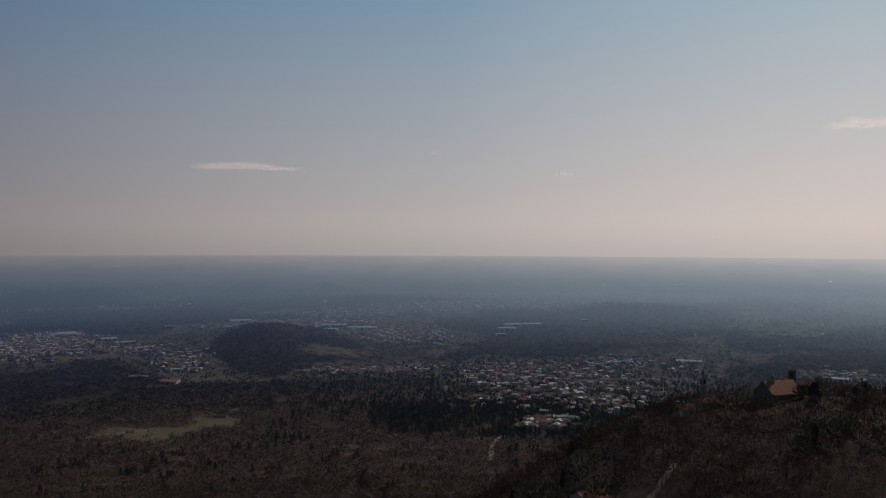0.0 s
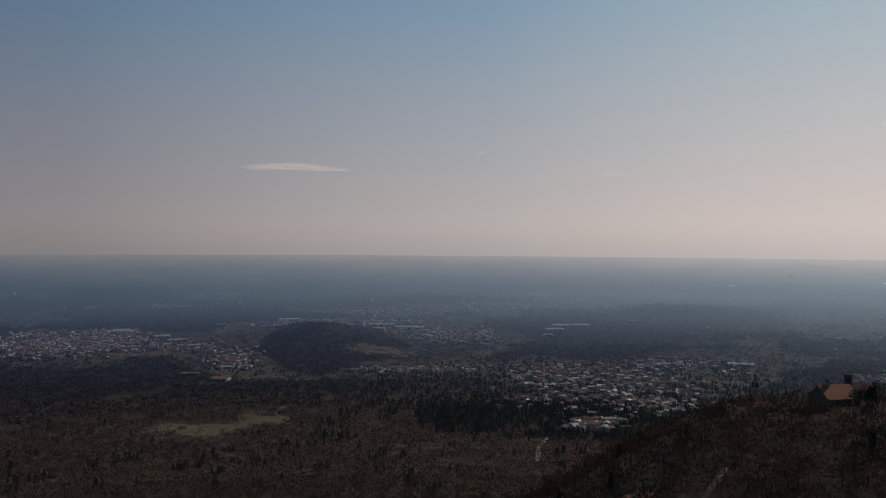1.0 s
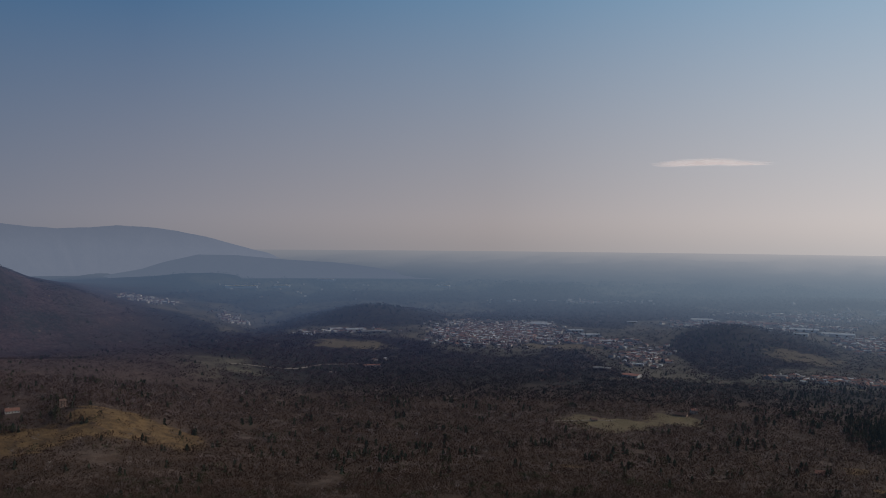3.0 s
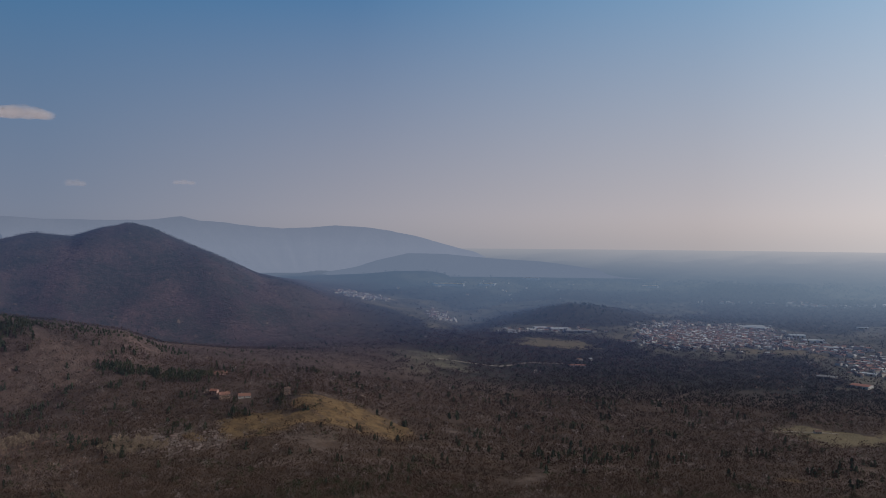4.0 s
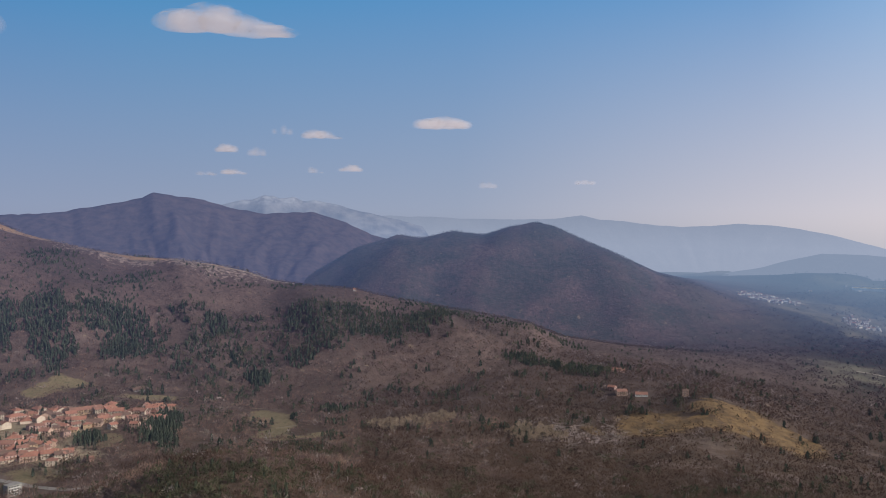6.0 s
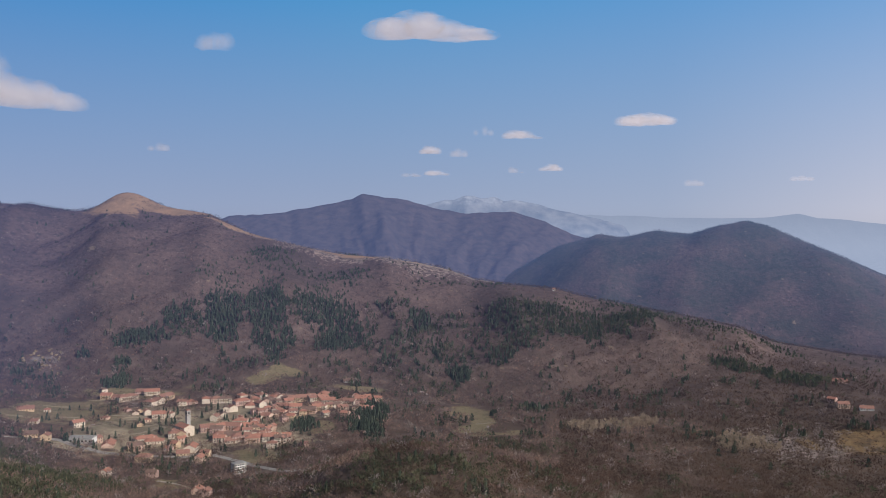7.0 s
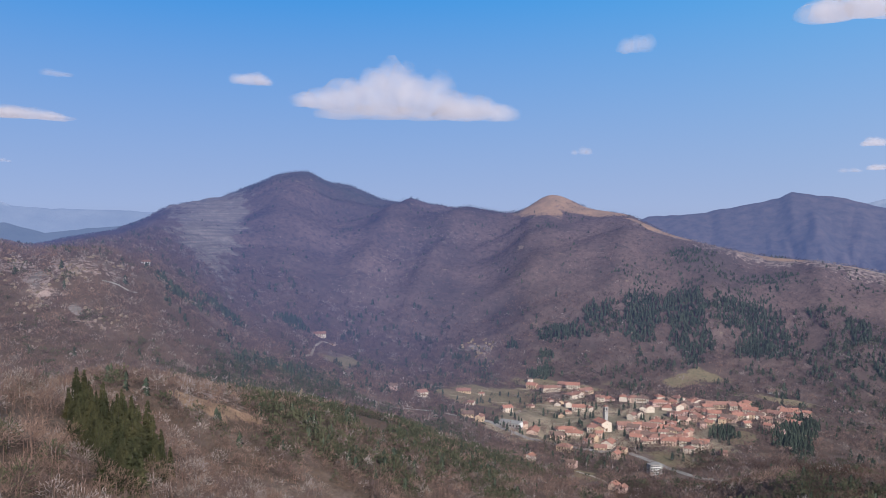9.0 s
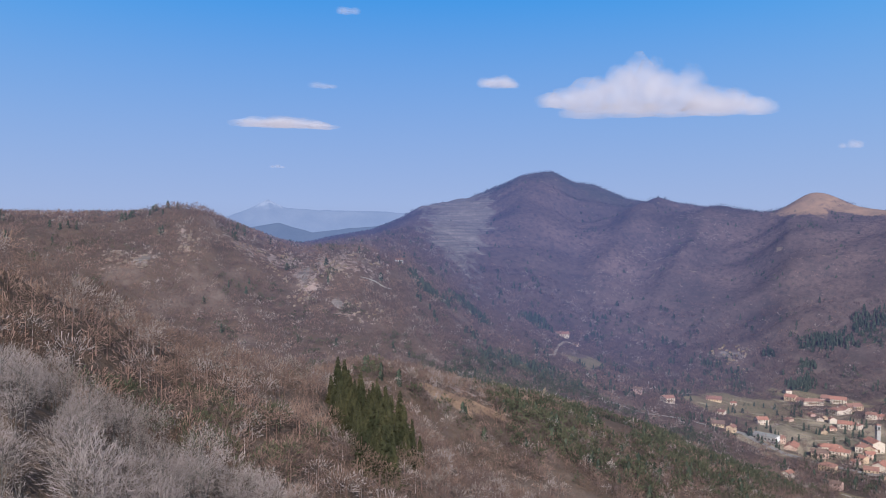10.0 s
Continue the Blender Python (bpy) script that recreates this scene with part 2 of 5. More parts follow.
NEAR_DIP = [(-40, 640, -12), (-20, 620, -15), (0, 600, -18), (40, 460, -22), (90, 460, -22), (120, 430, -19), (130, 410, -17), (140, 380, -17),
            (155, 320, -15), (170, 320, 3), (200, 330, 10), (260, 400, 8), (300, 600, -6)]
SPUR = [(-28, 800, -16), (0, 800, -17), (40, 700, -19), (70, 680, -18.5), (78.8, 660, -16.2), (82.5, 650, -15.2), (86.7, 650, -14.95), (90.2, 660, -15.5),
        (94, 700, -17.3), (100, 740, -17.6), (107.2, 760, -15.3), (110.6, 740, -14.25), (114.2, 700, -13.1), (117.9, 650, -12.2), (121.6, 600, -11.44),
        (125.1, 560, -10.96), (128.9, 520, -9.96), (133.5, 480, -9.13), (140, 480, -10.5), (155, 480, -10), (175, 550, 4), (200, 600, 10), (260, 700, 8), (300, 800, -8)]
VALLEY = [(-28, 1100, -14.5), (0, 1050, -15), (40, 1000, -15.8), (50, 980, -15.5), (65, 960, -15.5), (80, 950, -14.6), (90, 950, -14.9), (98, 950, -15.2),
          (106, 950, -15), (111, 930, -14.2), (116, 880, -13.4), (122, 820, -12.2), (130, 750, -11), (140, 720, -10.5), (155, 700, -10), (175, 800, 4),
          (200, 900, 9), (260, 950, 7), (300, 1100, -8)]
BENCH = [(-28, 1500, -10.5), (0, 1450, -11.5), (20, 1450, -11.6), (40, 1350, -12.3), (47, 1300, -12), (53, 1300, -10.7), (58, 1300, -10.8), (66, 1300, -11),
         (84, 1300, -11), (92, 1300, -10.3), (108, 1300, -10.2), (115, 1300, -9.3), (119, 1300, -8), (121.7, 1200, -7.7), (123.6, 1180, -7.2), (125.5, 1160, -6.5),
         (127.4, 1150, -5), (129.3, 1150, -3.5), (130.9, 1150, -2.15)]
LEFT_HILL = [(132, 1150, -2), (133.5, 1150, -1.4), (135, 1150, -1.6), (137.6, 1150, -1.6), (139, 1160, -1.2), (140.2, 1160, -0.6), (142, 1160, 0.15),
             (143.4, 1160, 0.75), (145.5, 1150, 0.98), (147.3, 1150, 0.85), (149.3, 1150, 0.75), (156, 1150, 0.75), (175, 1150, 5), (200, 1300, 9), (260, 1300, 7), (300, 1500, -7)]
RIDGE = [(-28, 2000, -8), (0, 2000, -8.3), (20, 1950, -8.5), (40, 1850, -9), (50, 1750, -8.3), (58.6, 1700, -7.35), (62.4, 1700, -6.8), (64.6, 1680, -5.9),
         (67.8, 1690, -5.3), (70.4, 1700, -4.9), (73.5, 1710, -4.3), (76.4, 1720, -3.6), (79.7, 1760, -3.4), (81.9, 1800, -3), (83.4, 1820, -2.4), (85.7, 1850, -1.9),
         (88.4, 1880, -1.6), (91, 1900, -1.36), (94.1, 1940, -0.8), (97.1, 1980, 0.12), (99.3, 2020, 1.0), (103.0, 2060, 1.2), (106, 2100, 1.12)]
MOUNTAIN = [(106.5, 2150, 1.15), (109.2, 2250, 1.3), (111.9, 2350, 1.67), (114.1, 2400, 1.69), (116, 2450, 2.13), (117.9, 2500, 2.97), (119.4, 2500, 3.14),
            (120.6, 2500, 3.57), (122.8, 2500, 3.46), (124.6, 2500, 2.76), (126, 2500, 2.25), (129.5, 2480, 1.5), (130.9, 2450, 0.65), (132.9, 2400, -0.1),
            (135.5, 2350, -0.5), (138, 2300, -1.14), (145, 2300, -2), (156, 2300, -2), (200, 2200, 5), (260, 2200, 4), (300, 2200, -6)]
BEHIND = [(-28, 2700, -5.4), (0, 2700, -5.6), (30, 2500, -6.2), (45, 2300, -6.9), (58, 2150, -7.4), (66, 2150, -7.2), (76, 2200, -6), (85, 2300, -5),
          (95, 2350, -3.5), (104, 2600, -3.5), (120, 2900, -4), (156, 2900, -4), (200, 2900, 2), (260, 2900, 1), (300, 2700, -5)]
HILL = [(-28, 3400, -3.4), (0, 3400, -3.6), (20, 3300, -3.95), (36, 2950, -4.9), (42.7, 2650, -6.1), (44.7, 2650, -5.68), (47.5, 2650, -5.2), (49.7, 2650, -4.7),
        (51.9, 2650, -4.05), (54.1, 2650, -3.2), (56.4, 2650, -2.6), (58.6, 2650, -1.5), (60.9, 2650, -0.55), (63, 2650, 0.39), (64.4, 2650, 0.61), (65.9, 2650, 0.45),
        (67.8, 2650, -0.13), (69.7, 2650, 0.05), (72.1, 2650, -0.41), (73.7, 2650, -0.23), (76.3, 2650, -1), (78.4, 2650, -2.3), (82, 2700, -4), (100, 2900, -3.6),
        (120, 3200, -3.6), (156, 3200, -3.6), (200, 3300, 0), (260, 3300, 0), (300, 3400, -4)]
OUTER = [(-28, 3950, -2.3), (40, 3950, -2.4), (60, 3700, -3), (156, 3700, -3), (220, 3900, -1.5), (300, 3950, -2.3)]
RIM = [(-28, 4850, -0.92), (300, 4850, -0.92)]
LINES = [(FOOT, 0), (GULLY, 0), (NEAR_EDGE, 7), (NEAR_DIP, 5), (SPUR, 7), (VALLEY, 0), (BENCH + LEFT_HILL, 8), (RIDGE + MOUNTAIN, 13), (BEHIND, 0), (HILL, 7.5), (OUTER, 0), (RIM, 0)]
# single knolls: bearing, distance, height, half-width across, half-width along
KNOLLS = [(64.6, 2650, 6, 30, 40), (63.7, 2650, 5, 26, 40), (70.2, 2650, 5, 40, 50), (73.4, 2650, 5, 40, 50), (104.6, 2085, 38, 58, 70), (103.0, 2075, 18, 60, 60), (100.5, 2050, 11, 70, 60), (11.8, 2430, 44, 170, 150), (35.2, 2740, 46, 190, 150), (52, 1290, 10, 90, 70), (-12, 3000, 22, 330, 150), (3, 3300, 18, 300, 120),
          (24, 3500, 22, 260, 120), (46, 3650, 30, 330, 120), (-20, 2500, 14, 200, 120)]

# spurs that run down the slopes: bearing and distance of top and foot, height, half-width
SPURS = [(113, 2320, 118.6, 1600, 52, 65), (109.5, 2180, 114.5, 1560, 42, 60), (120.5, 2400, 123.5, 1800, 26, 80), (104.8, 2060, 107, 1520, 26, 70), (99, 1990, 101, 1500, 20, 70), (94.5, 1900, 94, 1450, 22, 60),
         (88.5, 1840, 86, 1420, 22, 60), (80.5, 1740, 77.5, 1400, 24, 65), (72, 1690, 68, 1400, 18, 60), (71.5, 2600, 74.5, 2150, 24, 80), (66.5, 2600, 69.5, 2150, 26, 80), (61, 2600, 56.5, 2250, 22, 90), (145.5, 1140, 141, 900, 18, 45), (136, 1140, 133, 880, 16, 45)]

TABLE = np.random.RandomState(7).rand(256, 256)


def lattice(x, y):
    """Smooth value noise, 0 to 1, on arrays."""
    xi, yi = np.floor(x).astype(int), np.floor(y).astype(int)
    u, v = x - xi, y - yi
    u, v = u * u * (3 - 2 * u), v * v * (3 - 2 * v)
    g = lambda i, j: TABLE[(xi + i) & 255, (yi + j) & 255]
    return (g(0, 0) * (1 - u) + g(1, 0) * u) * (1 - v) + (g(0, 1) * (1 - u) + g(1, 1) * u) * v


def cloudy(x, y, octaves=4):
    """Fractal noise about 0, some -0.5 to 0.5."""
    total, size, norm = 0.0, 1.0, 0.0
    for k in range(octaves):
        total = total + size * (lattice(x * 2 ** k + 17.3 * k, y * 2 ** k + 5.1 * k) - 0.5)
        norm, size = norm + size, size * 0.5
    return total / norm


def line_at(line, bearing, crown):
    """Distance and height of one line of the land at the bearings given."""
    rows = np.array(line, float)
    ext = np.vstack([rows + (-360, 0, 0), rows, rows + (360, 0, 0)])
    r = np.interp(bearing, ext[:, 0], ext[:, 1])
    e = np.interp(bearing, ext[:, 0], ext[:, 2])
    return r, EYE + r * np.tan(np.radians(e)) - crown


BEARINGS = np.concatenate([np.arange(-32, 160, 0.34), np.arange(160, 328, 2.0)])
DISTANCES = np.concatenate([np.geomspace(12, 300, 60)[:-1], np.geomspace(300, 2750, 255)[:-1], np.geomspace(2750, 4850, 70)])


def land_heights():
    na, nr = len(BEARINGS), len(DISTANCES)
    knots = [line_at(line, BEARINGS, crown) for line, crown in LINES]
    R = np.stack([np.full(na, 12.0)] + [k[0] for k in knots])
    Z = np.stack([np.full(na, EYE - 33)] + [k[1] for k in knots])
    h, d = np.diff(R, axis=0), np.diff(Z, axis=0) / np.diff(R, axis=0)
    m = np.zeros_like(Z)
    same = d[:-1] * d[1:] > 0
    m[1:-1] = np.where(same, 2 * d[:-1] * d[1:] / np.where(same, d[:-1] + d[1:], 1), 0)
    m[0], m[-1] = d[0], d[-1]
    A, D = np.meshgrid(BEARINGS, DISTANCES, indexing="ij")
    H, mid = np.zeros((na, nr)), np.zeros((na, nr))
    for k in range(len(R) - 1):
        u = (D - R[k][:, None]) / h[k][:, None]
        on = (u >= 0) & (u <= 1)
        u2, u3 = u * u, u * u * u
        z = ((2 * u3 - 3 * u2 + 1) * Z[k][:, None] + (u3 - 2 * u2 + u) * (h[k] * m[k])[:, None]
             + (3 * u2 - 2 * u3) * Z[k + 1][:, None] + (u3 - u2) * (h[k] * m[k + 1])[:, None])
        H = np.where(on, z, H)
        rise = np.abs(Z[k + 1] - Z[k])[:, None] * np.ones((1, nr))
        mid = np.where(on, 4 * u * (1 - u) * np.clip(rise / 120, 0.05, 1.0), mid)
    X, Y = -np.sin(np.radians(A)) * D, np.cos(np.radians(A)) * D
    arc = np.radians(A) * D
    gully = np.abs(cloudy(arc / 210 + 3, D / 520, 3)) * 2 - 0.3
    H = H + mid * (-31 * gully * np.clip(D / 1500, 0.15, 1.2) + 16 * cloudy(X / 160, Y / 160) * np.clip(D / 900, 0.3, 1.0))
    H = H + 2.5 * cloudy(X / 45, Y / 45, 3) * np.clip(D / 400, 0.2, 1) * (D < 3200)
    for b, r, height, across, along in KNOLLS:
        H = H + height * np.exp(-(((A - b + 180) % 360 - 180) * math.pi / 180 * r / across) ** 2 - ((D - r) / along) ** 2)
    for b0, r0, b1, r1, height, half in SPURS:
        x0, y0, x1, y1 = -math.sin(radians(b0)) * r0, math.cos(radians(b0)) * r0, -math.sin(radians(b1)) * r1, math.cos(radians(b1)) * r1
        u = np.clip(((X - x0) * (x1 - x0) + (Y - y0) * (y1 - y0)) / ((x1 - x0) ** 2 + (y1 - y0) ** 2), 0, 1)
        away = np.hypot(X - x0 - u * (x1 - x0), Y - y0 - u * (y1 - y0)) + 60 * cloudy(X / 150, Y / 150, 2)
        H = H + 1.2 * height * np.sin(np.pi * np.clip(u, 0.02, 0.98)) ** 0.7 * np.exp(-np.abs(away / half) ** 1.5)
    # the quarry is cut in level benches
    cut = np.clip(1.35 - np.sqrt(((A - 127.3) / 2.4) ** 2 + ((D - 1950) / 560) ** 2), 0, 0.3) / 0.3
    step = H / 13.0
    tread = np.floor(step) + np.clip((step - np.floor(step) - 0.55) / 0.45, 0, 1)
    H = H * (1 - cut) + 13.0 * tread * cut
    return X, Y, H


LX, LY, LZ = land_heights()


def ground_z(x, y):
    """Height of the land at plan places (arrays)."""
    x, y = np.asarray(x, float), np.asarray(y, float)
    b = (np.degrees(np.arctan2(-x, y)) + 32) % 360 - 32
    r = np.clip(np.hypot(x, y), 12, 4849)
    i = np.clip(np.searchsorted(BEARINGS, b) - 1, 0, len(BEARINGS) - 2)
    j = np.clip(np.searchsorted(DISTANCES, r) - 1, 0, len(DISTANCES) - 2)
    u = np.clip((b - BEARINGS[i]) / (BEARINGS[i + 1] - BEARINGS[i]), 0, 1)
    v = (r - DISTANCES[j]) / (DISTANCES[j + 1] - DISTANCES[j])
    return ((LZ[i, j] * (1 - v) + LZ[i, j + 1] * v) * (1 - u) + (LZ[i + 1, j] * (1 - v) + LZ[i + 1, j + 1] * v) * u)


SEEN = np.maximum.accumulate((LZ - EYE) / DISTANCES[None, :], axis=1)


def in_sight(p, top):
    """Whether things of that height at plan places show over the land in front of them, from the lookout."""
    x, y = p[:, 0], p[:, 1]
    b, r = (np.degrees(np.arctan2(-x, y)) + 32) % 360 - 32, np.hypot(x, y)
    i = np.clip(np.searchsorted(BEARINGS, b) - 1, 0, len(BEARINGS) - 2)
    j = np.clip(np.searchsorted(DISTANCES, r * 0.985) - 1, 0, len(DISTANCES) - 2)
    slope = (ground_z(x, y) + top - EYE) / r
    return (slope > SEEN[i, j]) & (slope > -0.33)


def spot(bearing, distance, lift=0.0):
    """A place on the land."""
    x, y = -math.sin(radians(bearing)) * distance, math.cos(radians(bearing)) * distance
    return Vector((x, y, float(ground_z(x, y)) + lift))


# patches of cover: bearing, distance, half-width in bearing (degrees), half-length (metres)
GRASS = [(19.5, 1418, 3.0, 42), (15.0, 1474, 1.8, 50), (7.3, 2250, 2.2, 70), (82.6, 1190, 1.6, 55), (81.4, 1120, 1.3, 40), (79.8, 1060, 1.9, 14),
         (96.0, 1350, 1.0, 24), (95.0, 1374, 1.2, 26), (118.6, 1234, 1.0, 55), (108, 1240, 3.0, 40), (104, 1310, 3, 25), (92, 1090, 1.5, 40), (89.6, 1310, 2.0, 25), (110, 1180, 2, 50)]
GRASS += [(96.5, 970, 1.6, 30), (101.6, 860, 1.0, 35), (106.5, 1200, 2.5, 35), (36.5, 2250, 2.5, 60), (23, 2260, 3, 50)]
EVERGREEN = [(66, 2450, 16, 500), (52, 2350, 8, 200), (119, 2350, 5, 200)]
MEADOW = [(52.5, 1290, 2.2, 34), (47.8, 1200, 1.4, 55), (50.4, 1240, 2.4, 65), (53.5, 1190, 2.2, 45), (55.6, 1150, 1.6, 32), (58.3, 1215, 0.9, 22), (60.5, 1150, 0.8, 20), (57.0, 1180, 1.6, 40), (5.0, 1177, 0.8, 18), (3.5, 1077, 0.7, 16), (21.5, 1070, 0.9, 16), (2.4, 944, 0.7, 12)]
DRY = [(133.3, 1240, 0.8, 15), (104.4, 1990, 1.2, 60), (104.6, 2040, 1.6, 90), (101.8, 2020, 2.2, 34), (96.5, 1930, 2.6, 42), (93, 1885, 2.6, 36), (89.5, 1850, 2.2, 36), (85, 1828, 3.0, 20), (128.6, 518, 0.9, 13), (127.4, 527, 0.9, 13), (126.3, 537, 0.9, 8), (125.0, 545, 1.0, 6), (123.8, 548, 0.7, 5)]
ROCK = [(127.3, 1950, 2.2, 520), (109.3, 1460, 0.8, 18), (148.5, 960, 0.5, 12), (136.0, 990, 0.5, 12), (133.7, 930, 0.4, 12)]
URBAN = [(100, 1110, 8, 120), (27, 2450, 4, 140), (49.5, 2950, 2.0, 60), (-6.6, 1400, 2.0, 40)]
# built-up ground of the plain, its dark woods, and stony slopes
BUILT = [(-9, 1720, 8, 260), (-5, 2050, 7, 80), (2.5, 2520, 4, 130), (9, 2760, 5, 60), (26.6, 2440, 5, 200), (17, 2150, 2.5, 120), (21, 3230, 6, 50), (-2, 3100, 9, 60), (37, 2450, 4, 40), (49.5, 2930, 2, 80), (44, 2760, 1.6, 70), (5, 2010, 4.5, 45), (-14, 2190, 5, 40), (-25, 2080, 3, 60)]
DARK_WOODS = [(12.0, 2150, 3.2, 230), (35.2, 2760, 3.6, 200), (4, 1690, 5, 170), (1.5, 1450, 3, 180), (-13, 2760, 6.5, 260), (-4.5, 2700, 3, 110), (-22, 2440, 4, 70), (-9, 2400, 6, 60), (26, 1980, 7, 90), (14, 1780, 6, 110), (33, 1950, 8, 120), (40, 2250, 7, 150), (20, 2900, 8, 110), (8, 3250, 8, 70), (33, 3300, 6, 90), (45, 2300, 4, 120)]
SCREE = [(93, 1800, 2.5, 50), (90.3, 1780, 2, 40), (148.5, 960, 0.9, 35), (145, 975, 0.6, 40), (136, 985, 1.6, 45), (134.8, 1010, 1.6, 50), (133.5, 915, 0.8, 35), (138.5, 1050, 2.0, 40), (141, 1010, 1.2, 40), (109.2, 1455, 0.9, 30), (126, 560, 3, 20), (62, 1120, 3, 60), (58, 1160, 2, 40), (86, 1780, 4, 60), (90, 1830, 4, 50), (95, 1880, 3, 50)]
PALE_SPURS = [(b0 + (b1 - b0) * k / 8, r0 + (r1 - r0) * k / 8, 0.42, 40) for b0, r0, b1, r1 in ((119.4, 1550, 111.5, 1977), (117.6, 1583, 109.5, 1958)) for k in range(9)]


def cover(patches, x, y, ragged=1.0):
    """How far the places lie within any of the patches, 0 to 1, with wandering edges."""
    bend = ragged * np.clip(np.hypot(x, y) * 0.08, 5, 80)
    x, y = x + bend * cloudy(x / 75 + 31, y / 75, 3), y + bend * cloudy(x / 75, y / 75 + 57, 3)
    b, r = (np.degrees(np.arctan2(-x, y)) + 32) % 360 - 32, np.hypot(x, y)
    best = np.zeros_like(r)
    for pb, pr, wb, wr in patches:
        best = np.maximum(best, np.clip(1.5 - np.sqrt(((b - pb) / wb) ** 2 + ((r - pr) / wr) ** 2), 0, 1))
    return best


def on_plain(x, y):
    b, r = (np.degrees(np.arctan2(-x, y)) + 32) % 360 - 32, np.hypot(x, y)
    return np.clip((r - 1650) / 150, 0, 1) * np.clip((52 - b - np.clip((2600 - r) / 200, 0, 6)) / 4, 0, 1) * (b < 60)


def belt(x, y):
    """Woods (1) and open or built-up ground (0) of the plain."""
    n = cloudy(x / 330 + 2.2, y / 330, 5) - 0.30 * cover(BUILT, x, y) + 0.40 * cover(DARK_WOODS, x, y) + 0.06
    return np.clip(n / 0.07, 0, 1)


def from_arrays(name, verts, faces, material, parent=None, smooth=False, kind="", label="", category=""):
    """A mesh object from arrays of vertices and of faces of one size."""
    me = bpy.data.meshes.new(name)
    verts, faces = np.asarray(verts, np.float32), np.asarray(faces, np.int32)
    n, k = faces.shape
    me.vertices.add(len(verts))
    me.vertices.foreach_set("co", verts.ravel())
    me.loops.add(n * k)
    me.loops.foreach_set("vertex_index", faces.ravel())
    me.polygons.add(n)
    me.polygons.foreach_set("loop_start", np.arange(0, n * k, k, dtype=np.int32))
    me.polygons.foreach_set("use_smooth", np.full(n, smooth))
    me.update(calc_edges=True)
    me.materials.append(material)
    ob = new(name, me)
    ob.parent = parent
    return tagged(ob, label, category, "", kind)


def build_ground():
    na, nr = LX.shape
    verts = np.stack([LX, LY, LZ], -1).reshape(-1, 3)
    i, j = np.meshgrid(np.arange(na), np.arange(nr - 1), indexing="ij")
    a, b = i * nr + j, ((i + 1) % na) * nr + j
    faces = np.stack([a, a + 1, b + 1, b], -1).reshape(-1, 4)
    hub = len(verts)
    verts = np.vstack([verts, (0, 0, EYE - 33)])
    ob = from_arrays("ground", verts, faces, M_GROUND, smooth=True, kind="structure", label="wooded hills falling to a wide hazy plain with towns", category="ground")
    for name, patches in (("grass", GRASS), ("dry", DRY), ("rock", ROCK), ("urban", URBAN), ("scree", SCREE), ("meadow", MEADOW), ("evergreen", EVERGREEN)):
        at = ob.data.attributes.new(name, "FLOAT", "POINT")
        at.data.foreach_set("value", cover(patches, verts[:, 0], verts[:, 1]).astype(np.float32))
    for name, rule in (("plain", on_plain), ("belt", belt)):
        at = ob.data.attributes.new(name, "FLOAT", "POINT")
        at.data.foreach_set("value", rule(verts[:, 0], verts[:, 1]).astype(np.float32))
    # closed leafless canopy clothes the mountain slopes; the plain's darker colour paints its trees' shaded sides
    b, r = (np.degrees(np.arctan2(-verts[:, 0], verts[:, 1])) + 32) % 360 - 32, np.hypot(verts[:, 0], verts[:, 1])
    at = ob.data.attributes.new("canopy", "FLOAT", "POINT")
    at.data.foreach_set("value", (np.clip((b - 40) / 16, 0, 1) * np.clip((r - 1150) / 600, 0, 1)).astype(np.float32))
    return ob


ground = build_ground()

# ---- woods ----
RNG = np.random.RandomState(11)


def scatter(b0, b1, r0, r1, step):
    """Jittered places between two bearings and two distances, about step apart."""
    out = []
    r = r0
    while r < r1:
        count = max(1, int(radians(b1 - b0) * r / step))
        b = np.radians(b0 + (np.arange(count) + RNG.rand(count)) * (b1 - b0) / count)
        rr = r + (RNG.rand(count) - 0.5) * 2.4 * step
        out.append(np.stack([-np.sin(b) * rr, np.cos(b) * rr], -1))
        r += step
    return np.vstack(out)


def planted(places, low, high):
    """Base points, sizes and turns for trees at the places."""
    z = ground_z(places[:, 0], places[:, 1])
    base = np.column_stack([places, z])
    return base, low + (high - low) * RNG.rand(len(places)), RNG.rand(len(places)) * 2 * math.pi


def spread(template, base, size, turn):
    """Copies of a unit-high template (vertices, triangles), joined: vertices and faces."""
    c, s = np.cos(turn) * size, np.sin(turn) * size
    t, f = template
    x = c[:, None] * t[:, 0] - s[:, None] * t[:, 1] + base[:, 0, None]
    y = s[:, None] * t[:, 0] + c[:, None] * t[:, 1] + base[:, 1, None]
    z = size[:, None] * t[:, 2] + base[:, 2, None]
    v = np.stack([x, y, z], -1).reshape(-1, 3)
    return v, (f[None] + (np.arange(len(base)) * len(t))[:, None, None]).reshape(-1, 3)


def loose(tris):
    """Single triangles (t, 3, 3) as a template."""
    v = np.array(tris, float).reshape(-1, 3)
    return v, np.arange(len(v)).reshape(-1, 3)


